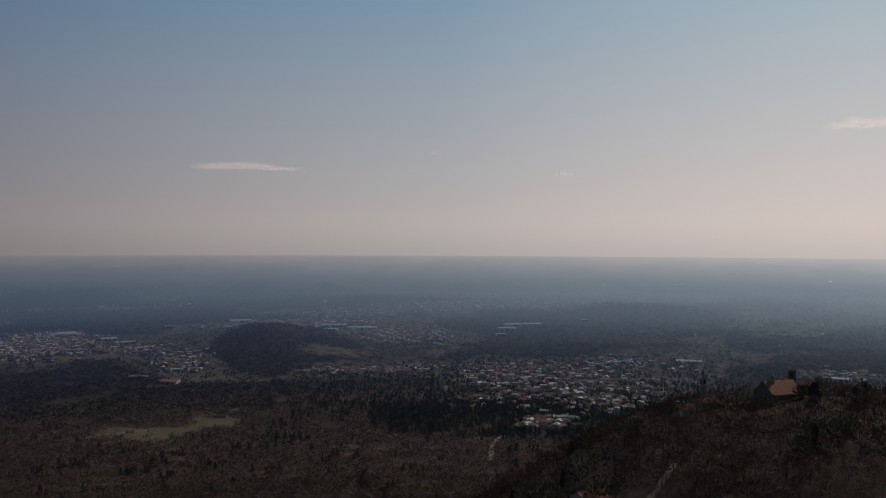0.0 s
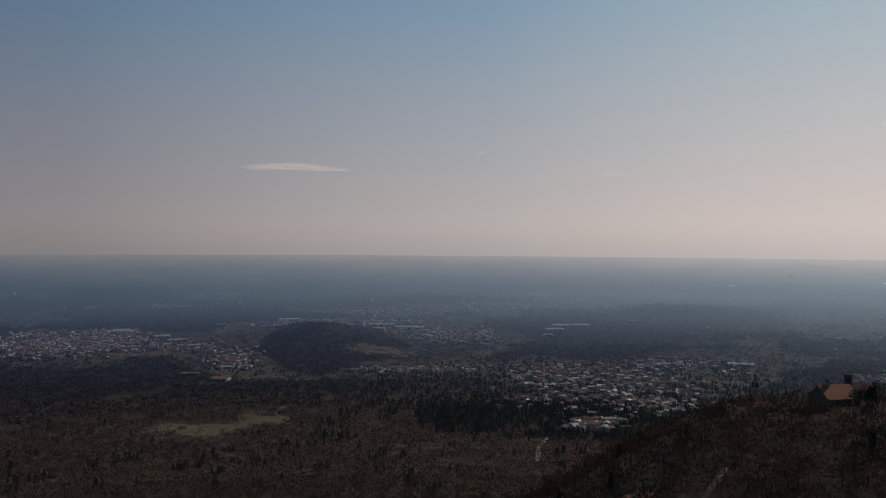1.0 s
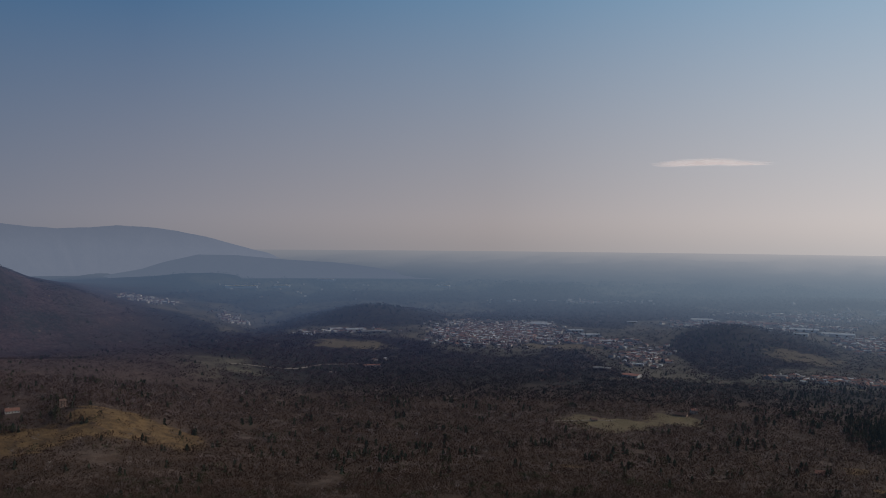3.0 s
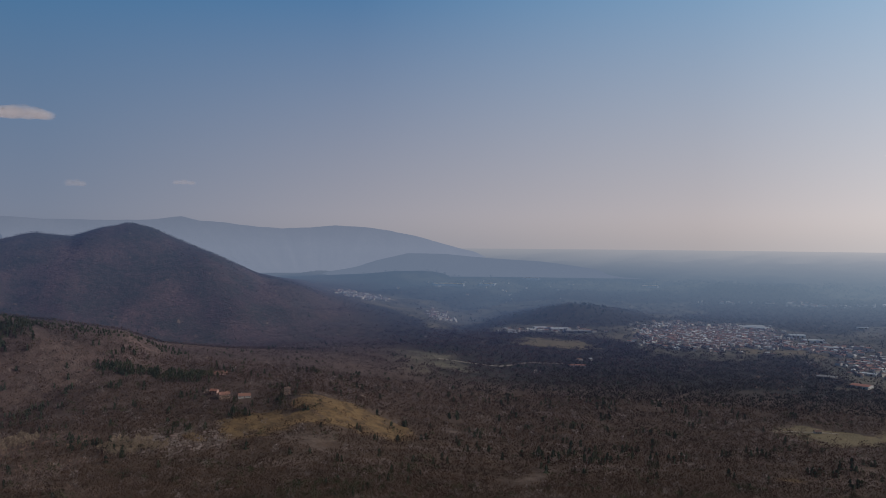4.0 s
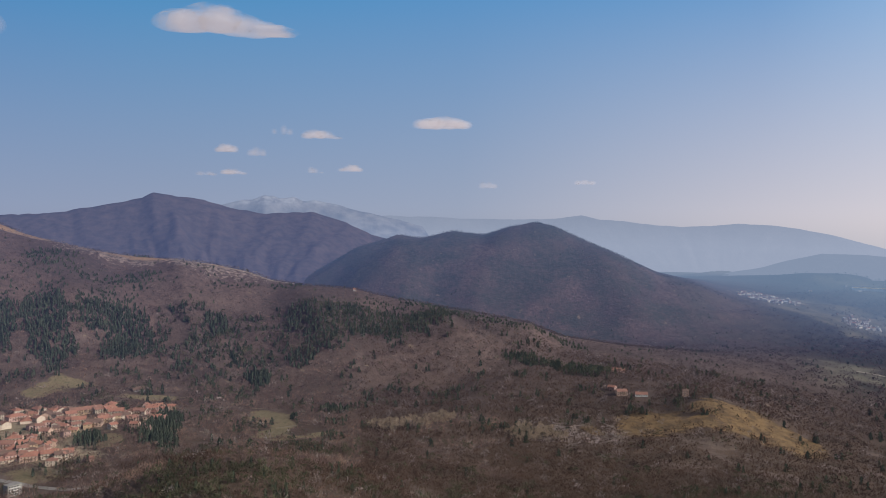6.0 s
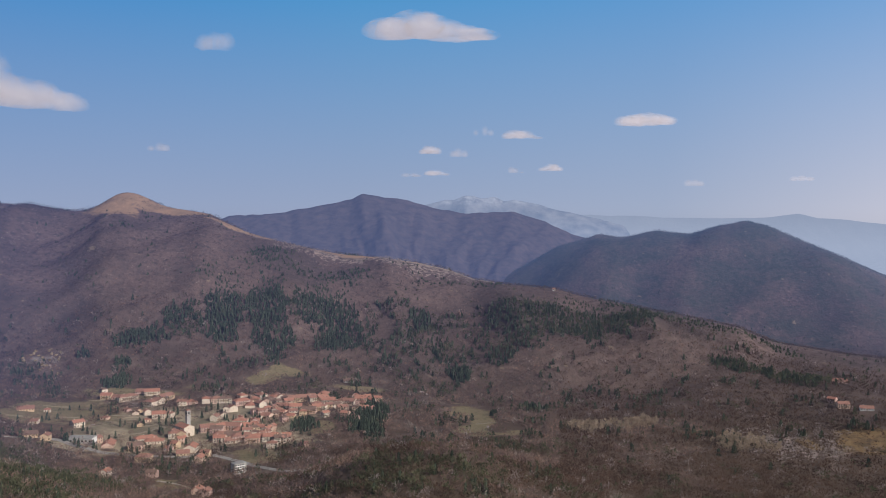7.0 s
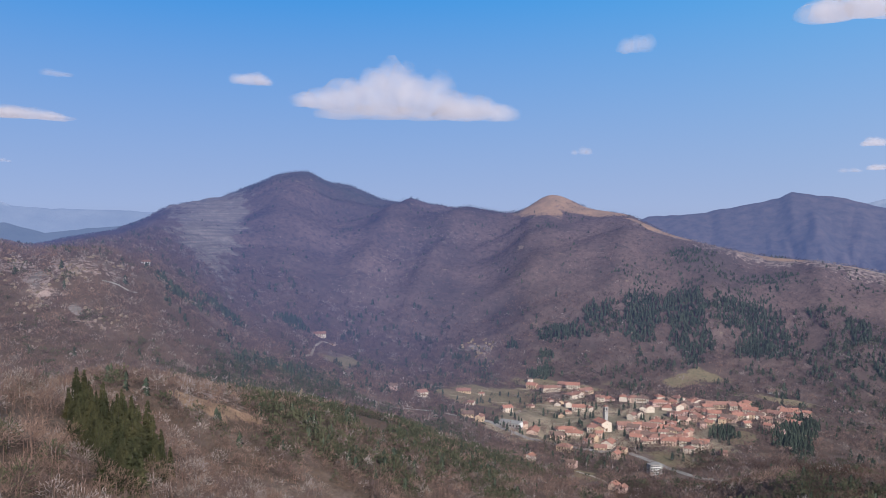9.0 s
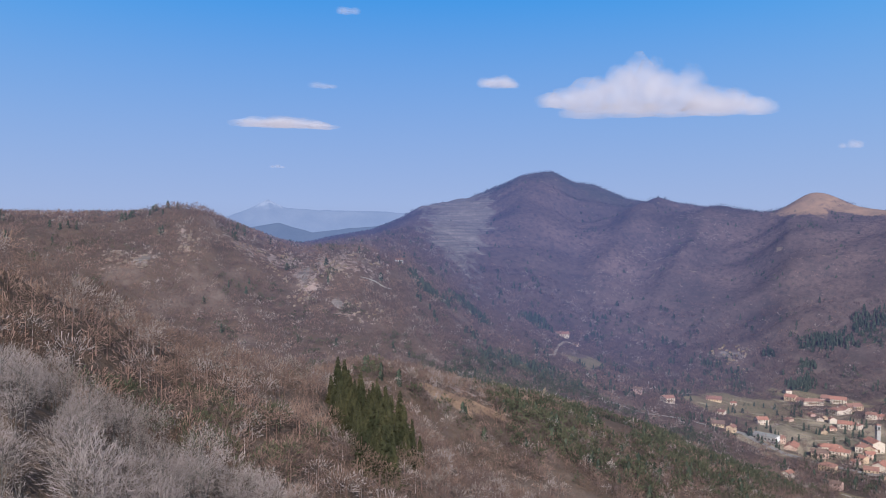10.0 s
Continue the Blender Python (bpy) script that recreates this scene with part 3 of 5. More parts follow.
def bare_crown(count, width, seed, blade=0.05, reach=(0.16, 0.36)):
    """Unit-high bare crown: slim upward sprays of twigs filling a rounded crown."""
    g = np.random.RandomState(seed)
    tris = []
    for k in range(count):
        out_way = g.randn(3)
        out_way /= np.linalg.norm(out_way)
        out_way[2] = abs(out_way[2]) if g.rand() < 0.5 else out_way[2]
        root = np.array([0, 0, 0.5]) + out_way * (width * 0.95, width * 0.95, 0.36) * (0.45 + 0.5 * g.rand())
        way = out_way * 0.8 + (0, 0, 0.4) + g.randn(3) * 0.38
        way /= np.linalg.norm(way)
        tip = root + way * g.uniform(*reach)
        side = np.cross(way, g.randn(3))
        side *= blade / np.linalg.norm(side)
        if k % 2:
            tris.append([root, tip + side, tip - side])
        else:
            tris.append([root + side * 0.7, root - side * 0.7, tip])
    tris.append([[-0.02, 0, -0.05], [0.02, 0, -0.05], [0, 0, 0.6]])
    tris.append([[0, -0.02, -0.05], [0, 0.02, -0.05], [0, 0, 0.6]])
    return loose(tris)


def fir_crown(tiers, sides, seed, width=0.2):
    """Unit-high conifer: ragged tiers of drooping boughs."""
    g = np.random.RandomState(seed)
    tris = []
    for k in range(tiers):
        top = 1.0 - 0.86 * k / tiers
        base = max(0.06, top - 1.25 / tiers * (1 + 0.2 * g.rand()))
        reach = width * (0.2 + 0.8 * math.sqrt((k + 1) / tiers))
        off = g.rand() * 6
        for s in range(sides):
            a, b = off + s * 2 * math.pi / sides, off + (s + 1) * 2 * math.pi / sides
            ra, rb = reach * (0.65 + 0.6 * g.rand()), reach * (0.65 + 0.6 * g.rand())
            mid = (a + b) / 2
            tris.append([[0, 0, top], [ra * math.cos(a), ra * math.sin(a), base], [0.6 * rb * math.cos(b), 0.6 * rb * math.sin(b), base + 0.02]])
    tris.append([[-0.02, 0, -0.05], [0.02, 0, -0.05], [0, 0, 0.3]])
    return loose(tris)


# conifer stands: bearing, distance, half-width (degrees), half-length (metres)
FIRS = [(64.4, 2645, 0.4, 18), (98.7, 1555, 1.15, 70), (95.5, 1555, 1.3, 115), (91.4, 1550, 1.8, 95), (95.2, 1745, 1.1, 35), (91.5, 1690, 2.2, 20), (103.5, 1500, 1.4, 26), (101.8, 1556, 0.6, 25), (105.1, 1355, 0.85, 22), (105.0, 1425, 0.6, 10), (106.8, 1478, 0.4, 18),
        (83, 1385, 0.95, 34), (88.5, 1110, 1.05, 90), (93.0, 1098, 0.8, 34), (80.3, 1177, 0.3, 10), (77.5, 1240, 0.7, 16), (113, 1172, 1.1, 14), (122.0, 1345, 0.8, 22), (128.7, 1120, 1.2, 20), (126.4, 1215, 1.0, 22), (85.5, 1560, 0.5, 30)]
RIDGE_PINES = [(95.5, 1700, 2.4, 40), (98.4, 1640, 1.4, 40), (100.8, 1540, 1.0, 36), (93.3, 1560, 0.8, 60), (79, 1560, 1.6, 52), (76.5, 1590, 2.1, 52), (74.4, 1605, 2, 42), (72, 1640, 2.2, 40), (69, 1640, 2.2, 34), (66, 1640, 2.2, 32), (62.5, 1650, 2.5, 26), (64.5, 1500, 1.4, 22), (83, 1700, 2.6, 14), (60.5, 1480, 1.4, 26), (62.6, 1500, 1.2, 20), (78.0, 1530, 1.8, 60), (75, 1525, 2.2, 50), (72.3, 1570, 2.0, 45), (79.9, 1450, 0.8, 30)]
GROVES = [(55.8, 1290, 0.7, 24), (58.2, 1235, 0.6, 20), (-26.1, 430, 0.7, 12), (-18.6, 428, 0.4, 12), (-19.4, 424, 1.3, 14), (-22.6, 434, 0.9, 8), (-26.0, 425, 0.8, 10), (-21.0, 432, 1.6, 4), (119, 1180, 0.5, 20), (12, 2330, 2.8, 110), (35.2, 2760, 3.4, 130), (38, 1950, 2, 16), (34, 2010, 1.5, 16), (2, 1480, 2.5, 130), (5, 1720, 4, 90)]
MIXED = [(118, 620, 7.0, 90), (112.5, 690, 5.5, 110), (108.5, 800, 3.0, 80), (86, 640, 5.5, 50), (124, 880, 4, 100), (121, 1000, 3.5, 60), (127, 700, 4, 80), (115, 760, 4, 120), (112, 920, 2.6, 60), (-6, 1560, 8, 220), (-1, 1850, 6, 120), (-14, 1800, 8, 200), (86, 1500, 4, 90), (81, 1560, 3, 60)]
LARCH = [(71.5, 1150, 1.6, 35), (74.5, 1120, 1.2, 30), (64.5, 1100, 1.5, 30), (124, 700, 2, 40)]
VILLAGE_ROAD = [(109.5, 1066), (108.4, 1062), (107.6, 1046), (105.6, 1022), (103.4, 1002), (101.1, 986), (99.7, 1000), (98.2, 972), (96.4, 934), (94.3, 892), (91, 880)]
CLEAR = [(b, r - 8, 0.7, 15) for b, r in VILLAGE_ROAD] + MEADOW[:5] + MEADOW[7:] + GRASS + DRY[:7] + [(100, 1110, 7.5, 110), (127.3, 1950, 2.0, 480), (-20.8, 436, 1.6, 16), (-9.9, 350, 1.3, 25), (-11.2, 310, 1.3, 22), (-13.0, 300, 0.5, 14), (-13.8, 318, 0.5, 14), (-14.6, 334, 0.5, 12)]
IVY = [(147, 150, 5, 22), (142, 178, 4, 24), (137.5, 190, 2, 14)]
SUMMIT_COPSE = [(102.7, 2040, 0.5, 45)]
STAND = [(133.4, 262, 2.4, 45), (131.6, 235, 2.0, 34)]


def wooded(p):
    """Which of the places bear trees, and which of those are conifers."""
    x, y = p[:, 0], p[:, 1]
    open_ground = cover(CLEAR, x, y) + 1.2 * cloudy(x / 25, y / 25, 2) > 0.5
    rocky = cover(ROCK + DRY, x, y) > 0.5
    town = (on_plain(x, y) > 0.5) & (belt(x, y) < 0.5) & (RNG.rand(len(p)) < np.where(cover([(-8, 1760, 14, 400)], x, y) > 0.3, 0.35, 0.6)) | (cover(URBAN[1:], x, y) > 0.4)
    gap = cloudy(x / 60, y / 60, 3) > 0.27
    open_ground &= RNG.rand(len(p)) < np.where(np.hypot(x, y) > 1700, 0.8, np.where(cover(MEADOW, x, y) > 0.2, 0.8, 0.95))
    keep = ~(open_ground | town | gap | (rocky & (RNG.rand(len(p)) < np.where(np.hypot(x, y) > 1950, 0.86, 0.5))) | (cover(STAND, x, y) > 0.55))
    stands = np.maximum(cover(FIRS, x, y, 0.6), np.maximum(0.92 * cover(RIDGE_PINES, x, y, 0.7), 0.55 * cover(GROVES, x, y)))
    firry = (1.5 * stands + 1.6 * cloudy(x / 38, y / 38, 4) + 0.9 * (RNG.rand(len(p)) - 0.5) > 0.62) & (stands > 0.12)
    keep |= firry & (stands > 0.3) & ~town | (cover(SUMMIT_COPSE, x, y) > 0.4)
    firry |= (cover([(-8, 1760, 14, 400)], x, y) > 0.3) & (cloudy(x / 40, y / 40 + 3, 3) > -0.1) & (RNG.rand(len(p)) < 0.45)
    firry |= 0.62 * cover(MIXED, x, y) + 1.25 * cloudy(x / 30, y / 30, 3) + 1.0 * (RNG.rand(len(p)) - 0.5) > 0.56
    r = np.hypot(x, y)
    firry |= (cover(IVY, x, y) > 0.4) & (RNG.rand(len(p)) < 0.3)
    bearing = np.degrees(np.arctan2(-x, y))
    firry |= (bearing < 130) & (cloudy(x / 120 + 9, y / 120, 4) + 0.25 * (RNG.rand(len(p)) - 0.5) > 0.33) & (r > 420) & (r < 2100) & (y < 0.36 * r) & ((x > -900) | (y > -300) | (r > 1300) | (r < 880))
    firry |= RNG.rand(len(p)) < np.where(r > 1500, 0.0005, np.where(r < 420, 0.001, np.where((x < -500) & (y < 250) & (bearing < 130), 0.012, 0.0008)))
    return keep, firry


def build_woods():
    kinds = {"bare": [], "far": [], "fir": [], "pale": [], "pine": [], "thicket": [], "copse": []}
    for b0, b1, r0, r1, step, low, high, blades, blade in (
            (-31, 159, 128, 330, 4.8, 6, 10, 145, 0.0093), (-31, 159, 330, 620, 5.8, 7.5, 12, 54, 0.017), (-31, 159, 620, 1000, 6.2, 7, 11, 22, 0.028), (-31, 159, 1000, 1600, 8.0, 8, 12, 14, 0.046),
            (33, 159, 1600, 2200, 11.0, 6, 10, 9, 0.06), (33, 159, 2200, 2750, 12.0, 5, 8, 8, 0.07), (-31, 51, 1600, 2400, 10.0, 8, 14, 12, 0.115), (-31, 51, 2400, 3700, 15.0, 9, 15, 9, 0.135)):
        for stand in (False, True):
            p = scatter(b0, b1, r0, r1, step * ((0.7 if r0 < 1600 or b0 > 30 else 1.0) if stand and r0 > 300 else 1.0))
            keep, firry = wooded(p)
            keep &= firry if stand else ~firry
            if r0 >= 1600:
                hilly = np.clip((np.degrees(np.arctan2(-p[:, 0], p[:, 1])) - 34) / 16 + 0.6 * cloudy(p[:, 0] / 200, p[:, 1] / 200, 3), 0, 1)
                keep &= RNG.rand(len(p)) < (hilly if b0 > 30 else 1 - hilly)
            if r0 == 128 and stand:
                keep &= (np.degrees(np.arctan2(-p[:, 0], p[:, 1])) < 120) | (cover(IVY, p[:, 0], p[:, 1]) > 0.4)
            p = p[keep]
            p = p[in_sight(p, 14.0) | (RNG.rand(len(p)) < (0.0 if r0 == 128 else 0.05))]
            light = (RNG.rand(len(p)) < np.where((p[:, 0] > 60) & (r0 < 600), 0.08, np.where((p[:, 0] < -500) & (p[:, 1] < 200), 0.07, 0.03 if r0 > 128 else 0.01) if r0 < 1600 else 0.004)) | ((cloudy(p[:, 0] / 30 + 4, p[:, 1] / 30, 3) > 0.24) & (r0 < 300)) | ((cloudy(p[:, 0] / 35 + 4, p[:, 1] / 35, 3) > 0.31) & (r0 > 300) & (r0 < 700) & (np.degrees(np.arctan2(-p[:, 0], p[:, 1])) > 105))
            distant = RNG.rand(len(p)) < (np.hypot(p[:, 0], p[:, 1]) - 1150) / 700 * np.clip((np.degrees(np.arctan2(-p[:, 0], p[:, 1])) - 20) / 30, 0, 1)
            pine = (cover(FIRS, p[:, 0], p[:, 1], 0.4) < 0.3) & ((RNG.rand(len(p)) < (0.9 if r0 < 1000 else 0.55)) | (cover(IVY, p[:, 0], p[:, 1]) > 0.2))
            dusky = (r0 < 700) & (cloudy(p[:, 0] / 38 + 14, p[:, 1] / 38, 3) > np.where(np.degrees(np.arctan2(-p[:, 0], p[:, 1])) > 100, 0.34 if r0 > 128 else 0.2, 0.04))
            # darker twigs by bearing stand in for shade on side-lit and backlit woods
            dusky |= (r0 >= 600) & (r0 < 1700) & (np.abs(np.degrees(np.arctan2(-p[:, 0], p[:, 1])) - 50) < 26) & (cloudy(p[:, 0] / 90, p[:, 1] / 90 + 7, 3) > -0.65 + 0.5 * np.clip((np.degrees(np.arctan2(-p[:, 0], p[:, 1])) - 55) / 10, 0, 1))
            dusky |= (r0 >= 330) & (np.degrees(np.arctan2(-p[:, 0], p[:, 1])) < 38) & (RNG.rand(len(p)) < 0.88)
            light |= (r0 < 700) & (np.degrees(np.arctan2(-p[:, 0], p[:, 1])) > 105) & (RNG.rand(len(p)) < (0.09 if r0 > 128 else 0.16))
            light |= (r0 >= 1000) & (np.maximum(cover(SCREE, p[:, 0], p[:, 1]), 1.3 * cover(PALE_SPURS, p[:, 0], p[:, 1], 0.4)) > 0.3) & (RNG.rand(len(p)) < np.where(r0 > 1500, 0.75, 0.3))
            groups = (("fir", p[~pine]), ("pine", p[pine])) if stand else (("far", p[~light & distant]), ("bare", p[~light & ~distant & ~dusky]), ("thicket" if r0 < 1600 else "copse", p[~light & ~distant & dusky]), ("pale", p[light]))
            for kind, some in groups:
                pieces = 5
                for s in range(pieces):
                    part_of = some[s::pieces]
                    if not len(part_of):
                        continue
                    base, size, turn = planted(part_of, low, high)
                    base[:, 2] -= size * (0.3 if r0 >= 1500 else 0.12 if r0 > 300 else 0.0)
                    if kind == "pine":
                        size = size * (1.0 if r0 < 1600 else 0.8)
                        shape = bare_crown(150, 0.34, 80 + s, 0.014, (0.08, 0.2)) if r0 == 128 else bare_crown(32 if r0 < 1000 else 18, 0.32, 80 + s, 0.055 if r0 < 1000 else 0.085, (0.12, 0.26))
                    elif kind != "fir":
                        shape = bare_crown(blades, 0.45 if r0 < 1500 else 0.6, 40 + s, blade, (0.07, 0.2) if r0 < 300 else (0.10, 0.26) if r0 < 600 else (0.16, 0.36))
                    else:
                        size = size * (1.05 if r0 < 1000 else 1.05 if r0 < 1600 else 1.0)
                        shape = fir_crown(5 if r0 < 700 else 4 if r0 < 1600 else 2, 7 if r0 < 1600 else 5, 60 + s, (0.24 if r0 < 1000 else 0.3 if r0 < 1600 else 0.36) * (0.8 + 0.12 * s))
                    kinds[kind].append(spread(shape, base, size, turn))
    for kind, name, mat, label in (("bare", "bare_woods", M_BARE, "leafless brown deciduous woods covering the hillsides"), ("far", "distant_woods", M_FARWOOD, "leafless purple-brown woods on the distant mountainsides"),
                                   ("pale", "birch_woods", M_PALE, "pale leafless trees scattered through the woods"), ("fir", "fir_woods", M_FIR, "dark green conifer stands on the slopes"), ("thicket", "thicket", M_THICKET, "dark purple-brown leafless thickets on the near slopes and in place of shaded woods"), ("copse", "plain_woods", M_COPSE, "dark leafless copses between the towns of the plain"), ("pine", "pine_woods", M_PINE, "olive-green round-crowned pines among the bare woods")):
        verts, faces, start = [], [], 0
        for v, f in kinds[kind]:
            verts.append(v), faces.append(f + start)
            start += len(v)
        from_arrays(name, np.vstack(verts), np.vstack(faces), mat, smooth=True, kind="stuff", label=label, category="woods")


build_woods()


def larches():
    p = scatter(60, 126, 600, 1200, 7.0)
    p = p[cover(LARCH, p[:, 0], p[:, 1]) + 0.6 * cloudy(p[:, 0] / 20, p[:, 1] / 20, 2) > 0.5]
    base, size, turn = planted(p, 10, 15)
    v, f = spread(bare_crown(60, 0.2, 91, 0.026, (0.10, 0.22)), base, size, turn)
    from_arrays("larch_trees", v, f, M_LARCH, kind="stuff", label="tall tan leafless larches in small groups", category="trees")


M_LARCH = simple_material("larch_twigs", (0.36, 0.265, 0.185), (0.25, 0.19, 0.14), 0.05, 0.9, HAZE)
larches()


# ---- the nearest trees, each on its own ----
def part(name, data, material, parent, label=""):
    """Links triangles (n, 3, 3), or (vertices, faces), or a bmesh as one mesh under a thing."""
    me = bpy.data.meshes.new(name)
    if isinstance(data, bmesh.types.BMesh):
        data.to_mesh(me)
        data.free()
    elif isinstance(data, np.ndarray):
        v = data.reshape(-1, 3)
        me.from_pydata(v.tolist(), [], np.arange(len(v)).reshape(-1, 3).tolist())
    else:
        me.from_pydata([tuple(v) for v in data[0]], [], [tuple(f) for f in data[1]])
    me.materials.append(material)
    ob = new(name, me)
    ob.parent = parent
    return tagged(ob, label)


def tube(path, radii, sides=5):
    """A tapered tube along a path: vertices and faces."""
    verts, faces = [], []
    for k, (p, r) in enumerate(zip(path, radii)):
        way = Vector(path[min(k + 1, len(path) - 1)]) - Vector(path[max(k - 1, 0)])
        q = way.to_track_quat("Z", "Y")
        for s in range(sides):
            a = 2 * math.pi * s / sides
            verts.append(Vector(p) + q @ Vector((r * math.cos(a), r * math.sin(a), 0)))
    for k in range(len(path) - 1):
        for s in range(sides):
            n = (s + 1) % sides
            faces.append((k * sides + s, k * sides + n, (k + 1) * sides + n, (k + 1) * sides + s))
    return verts, faces


def joined(pieces):
    verts, faces = [], []
    for v, f in pieces:
        faces += [tuple(i + len(verts) for i in face) for face in f]
        verts += list(v)
    return verts, faces


def bare_tree(seed):
    """A leafless tree some seven metres high: thin stems with limbs, and a rounded crown of fine twigs."""
    g = random.Random(seed)
    root = new("bare_tree")
    pieces, twigs = [], []
    stems = g.choice((2, 3, 4))
    middle, half = Vector((0, 0, 3.9)), Vector((g.uniform(2.1, 2.7), g.uniform(2.1, 2.7), g.uniform(2.6, 3.1)))
    for s in range(stems):
        turn, lean = g.uniform(0, 6.28), g.uniform(0.05, 0.22)
        path = [Vector((math.cos(turn) * lean * h, math.sin(turn) * lean * h, h - 0.3)) + Vector((g.uniform(-.1, .1), g.uniform(-.1, .1), 0)) for h in (0, 1.6, 3.2, 4.6, 6.0)]
        pieces.append(tube(path, (0.08, 0.065, 0.05, 0.03, 0.012), 4))
        for k in range(7):
            u = g.uniform(0.3, 0.95)
            i = min(int(u * 4), 3)
            start = path[i].lerp(path[i + 1], u * 4 - i)
            t2 = g.uniform(0, 6.28)
            way = Vector((math.cos(t2), math.sin(t2), g.uniform(0.4, 1.2))).normalized()
            pieces.append(tube([start, start + way * 0.9, start + way * 1.9 + Vector((0, 0, 0.3))], (0.03, 0.02, 0.006), 3))
    for k in range(620):
        way = Vector((g.gauss(0, 1), g.gauss(0, 1), g.gauss(0.35, 0.9))).normalized()
        a = middle + Vector((way.x * half.x, way.y * half.y, way.z * half.z)) * g.uniform(0.45, 0.95)
        v = (way + Vector((g.gauss(0, .6), g.gauss(0, .6), g.gauss(0.45, .5)))).normalized() * g.uniform(0.3, 0.75)
        wide = v.cross(Vector((g.gauss(0, 1), g.gauss(0, 1), g.gauss(0, 1)))).normalized() * g.uniform(0.010, 0.022)
        twigs.append((a - wide, a + wide, a + v))
        for q in range(2):
            b = a + v * g.uniform(0.2, 0.8)
            v2 = (v.normalized() + Vector((g.gauss(0, .6), g.gauss(0, .6), g.gauss(0.2, .5)))).normalized() * g.uniform(0.25, 0.6)
            twigs.append((b - wide * 0.8, b + wide * 0.8, b + v2))
    part("trunk", joined(pieces), M_BARK, root)
    part("crown", np.array([[tuple(v) for v in t] for t in twigs]), M_PALE if seed % 4 else M_THICKET, root)
    return root


def fir_tree(seed):
    """A spruce some fourteen metres high: trunk, and whorls of drooping boughs."""
    g = random.Random(seed)
    root = new("spruce_tree")
    high = 14.0
    part("trunk", tube([(0, 0, -0.4), (0, 0, 6), (0, 0, high - 0.6)], (0.2, 0.13, 0.03)), M_BARK, root)
    tris = []
    h = 1.2
    while h < high - 0.2:
        reach = (high - h) * 0.25 + 0.6
        for k in range(9):
            a = g.uniform(0, 6.28)
            r = reach * g.uniform(0.7, 1.15)
            out_way, side = Vector((math.cos(a), math.sin(a), 0)), Vector((-math.sin(a), math.cos(a), 0))
            p = Vector((0, 0, h + g.uniform(-0.2, 0.2)))
            tip = p + out_way * r + Vector((0, 0, -0.25 * r))
            mid = p + out_way * r * 0.55 + Vector((0, 0, 0.02 * r))
            wide = side * r * g.uniform(0.16, 0.26)
            hang = Vector((0, 0, -0.22 * r))
            tris += [(p, mid + wide + hang, tip), (p, tip, mid - wide + hang), (p, mid + wide * 1.4 + hang * 2, mid - wide * 0.2), (p, mid - wide * 1.4 + hang * 2, mid + wide * 0.2)]
        h += 0.5
    part("crown", np.array([[tuple(v) for v in t] for t in tris]), M_SPRUCE, root)
    return root




def near_trees():
    g = random.Random(5)
    shapes = [bare_tree(200 + k) for k in range(8)]
    for k, ob in enumerate(shapes):
        tagged(ob, ("pale grey leafless tree with fine upright twigs", "brown leafless tree with a dense twiggy crown")[k % 2], "tree", "leafless trees on the near slope")
    p = scatter(130, 158, 50, 132, 4.1)
    keep, firry = wooded(p)
    used = 0
    for x, y in p:
        if used >= 290:
            break
        m = pose(x, y, float(ground_z(x, y)), g.uniform(-4, 4), g.uniform(-4, 4), g.uniform(0, 360)) @ Matrix.Diagonal((*[g.uniform(0.7, 1.15)] * 3, 1))
        if used < len(shapes):
            shapes[used].matrix_world = m
        else:
            dark = math.hypot(x, y) > 104 and g.random() < 0.85
            copy_thing(g.choice([ob for k, ob in enumerate(shapes) if (k % 4 == 0) == dark]), m)
        used += 1
    shapes = [fir_tree(300 + k) for k in range(4)]
    for ob in shapes:
        tagged(ob, "olive-green spruce with drooping boughs in a dense stand", "tree", "spruces of the near stand")
    p = scatter(126, 138, 170, 320, 4.6)
    stand = cover(STAND, p[:, 0], p[:, 1]) + 0.5 * cloudy(p[:, 0] / 20, p[:, 1] / 20, 2) > 0.55
    used = 0
    for x, y in p[stand]:
        m = pose(x, y, float(ground_z(x, y)), 0, 0, g.uniform(0, 360)) @ Matrix.Diagonal((*[g.uniform(0.6, 1.1)] * 3, 1))
        if used < len(shapes):
            shapes[used].matrix_world = m
        elif used < 230:
            copy_thing(shapes[g.randrange(len(shapes))], m)
        used += 1


near_trees()

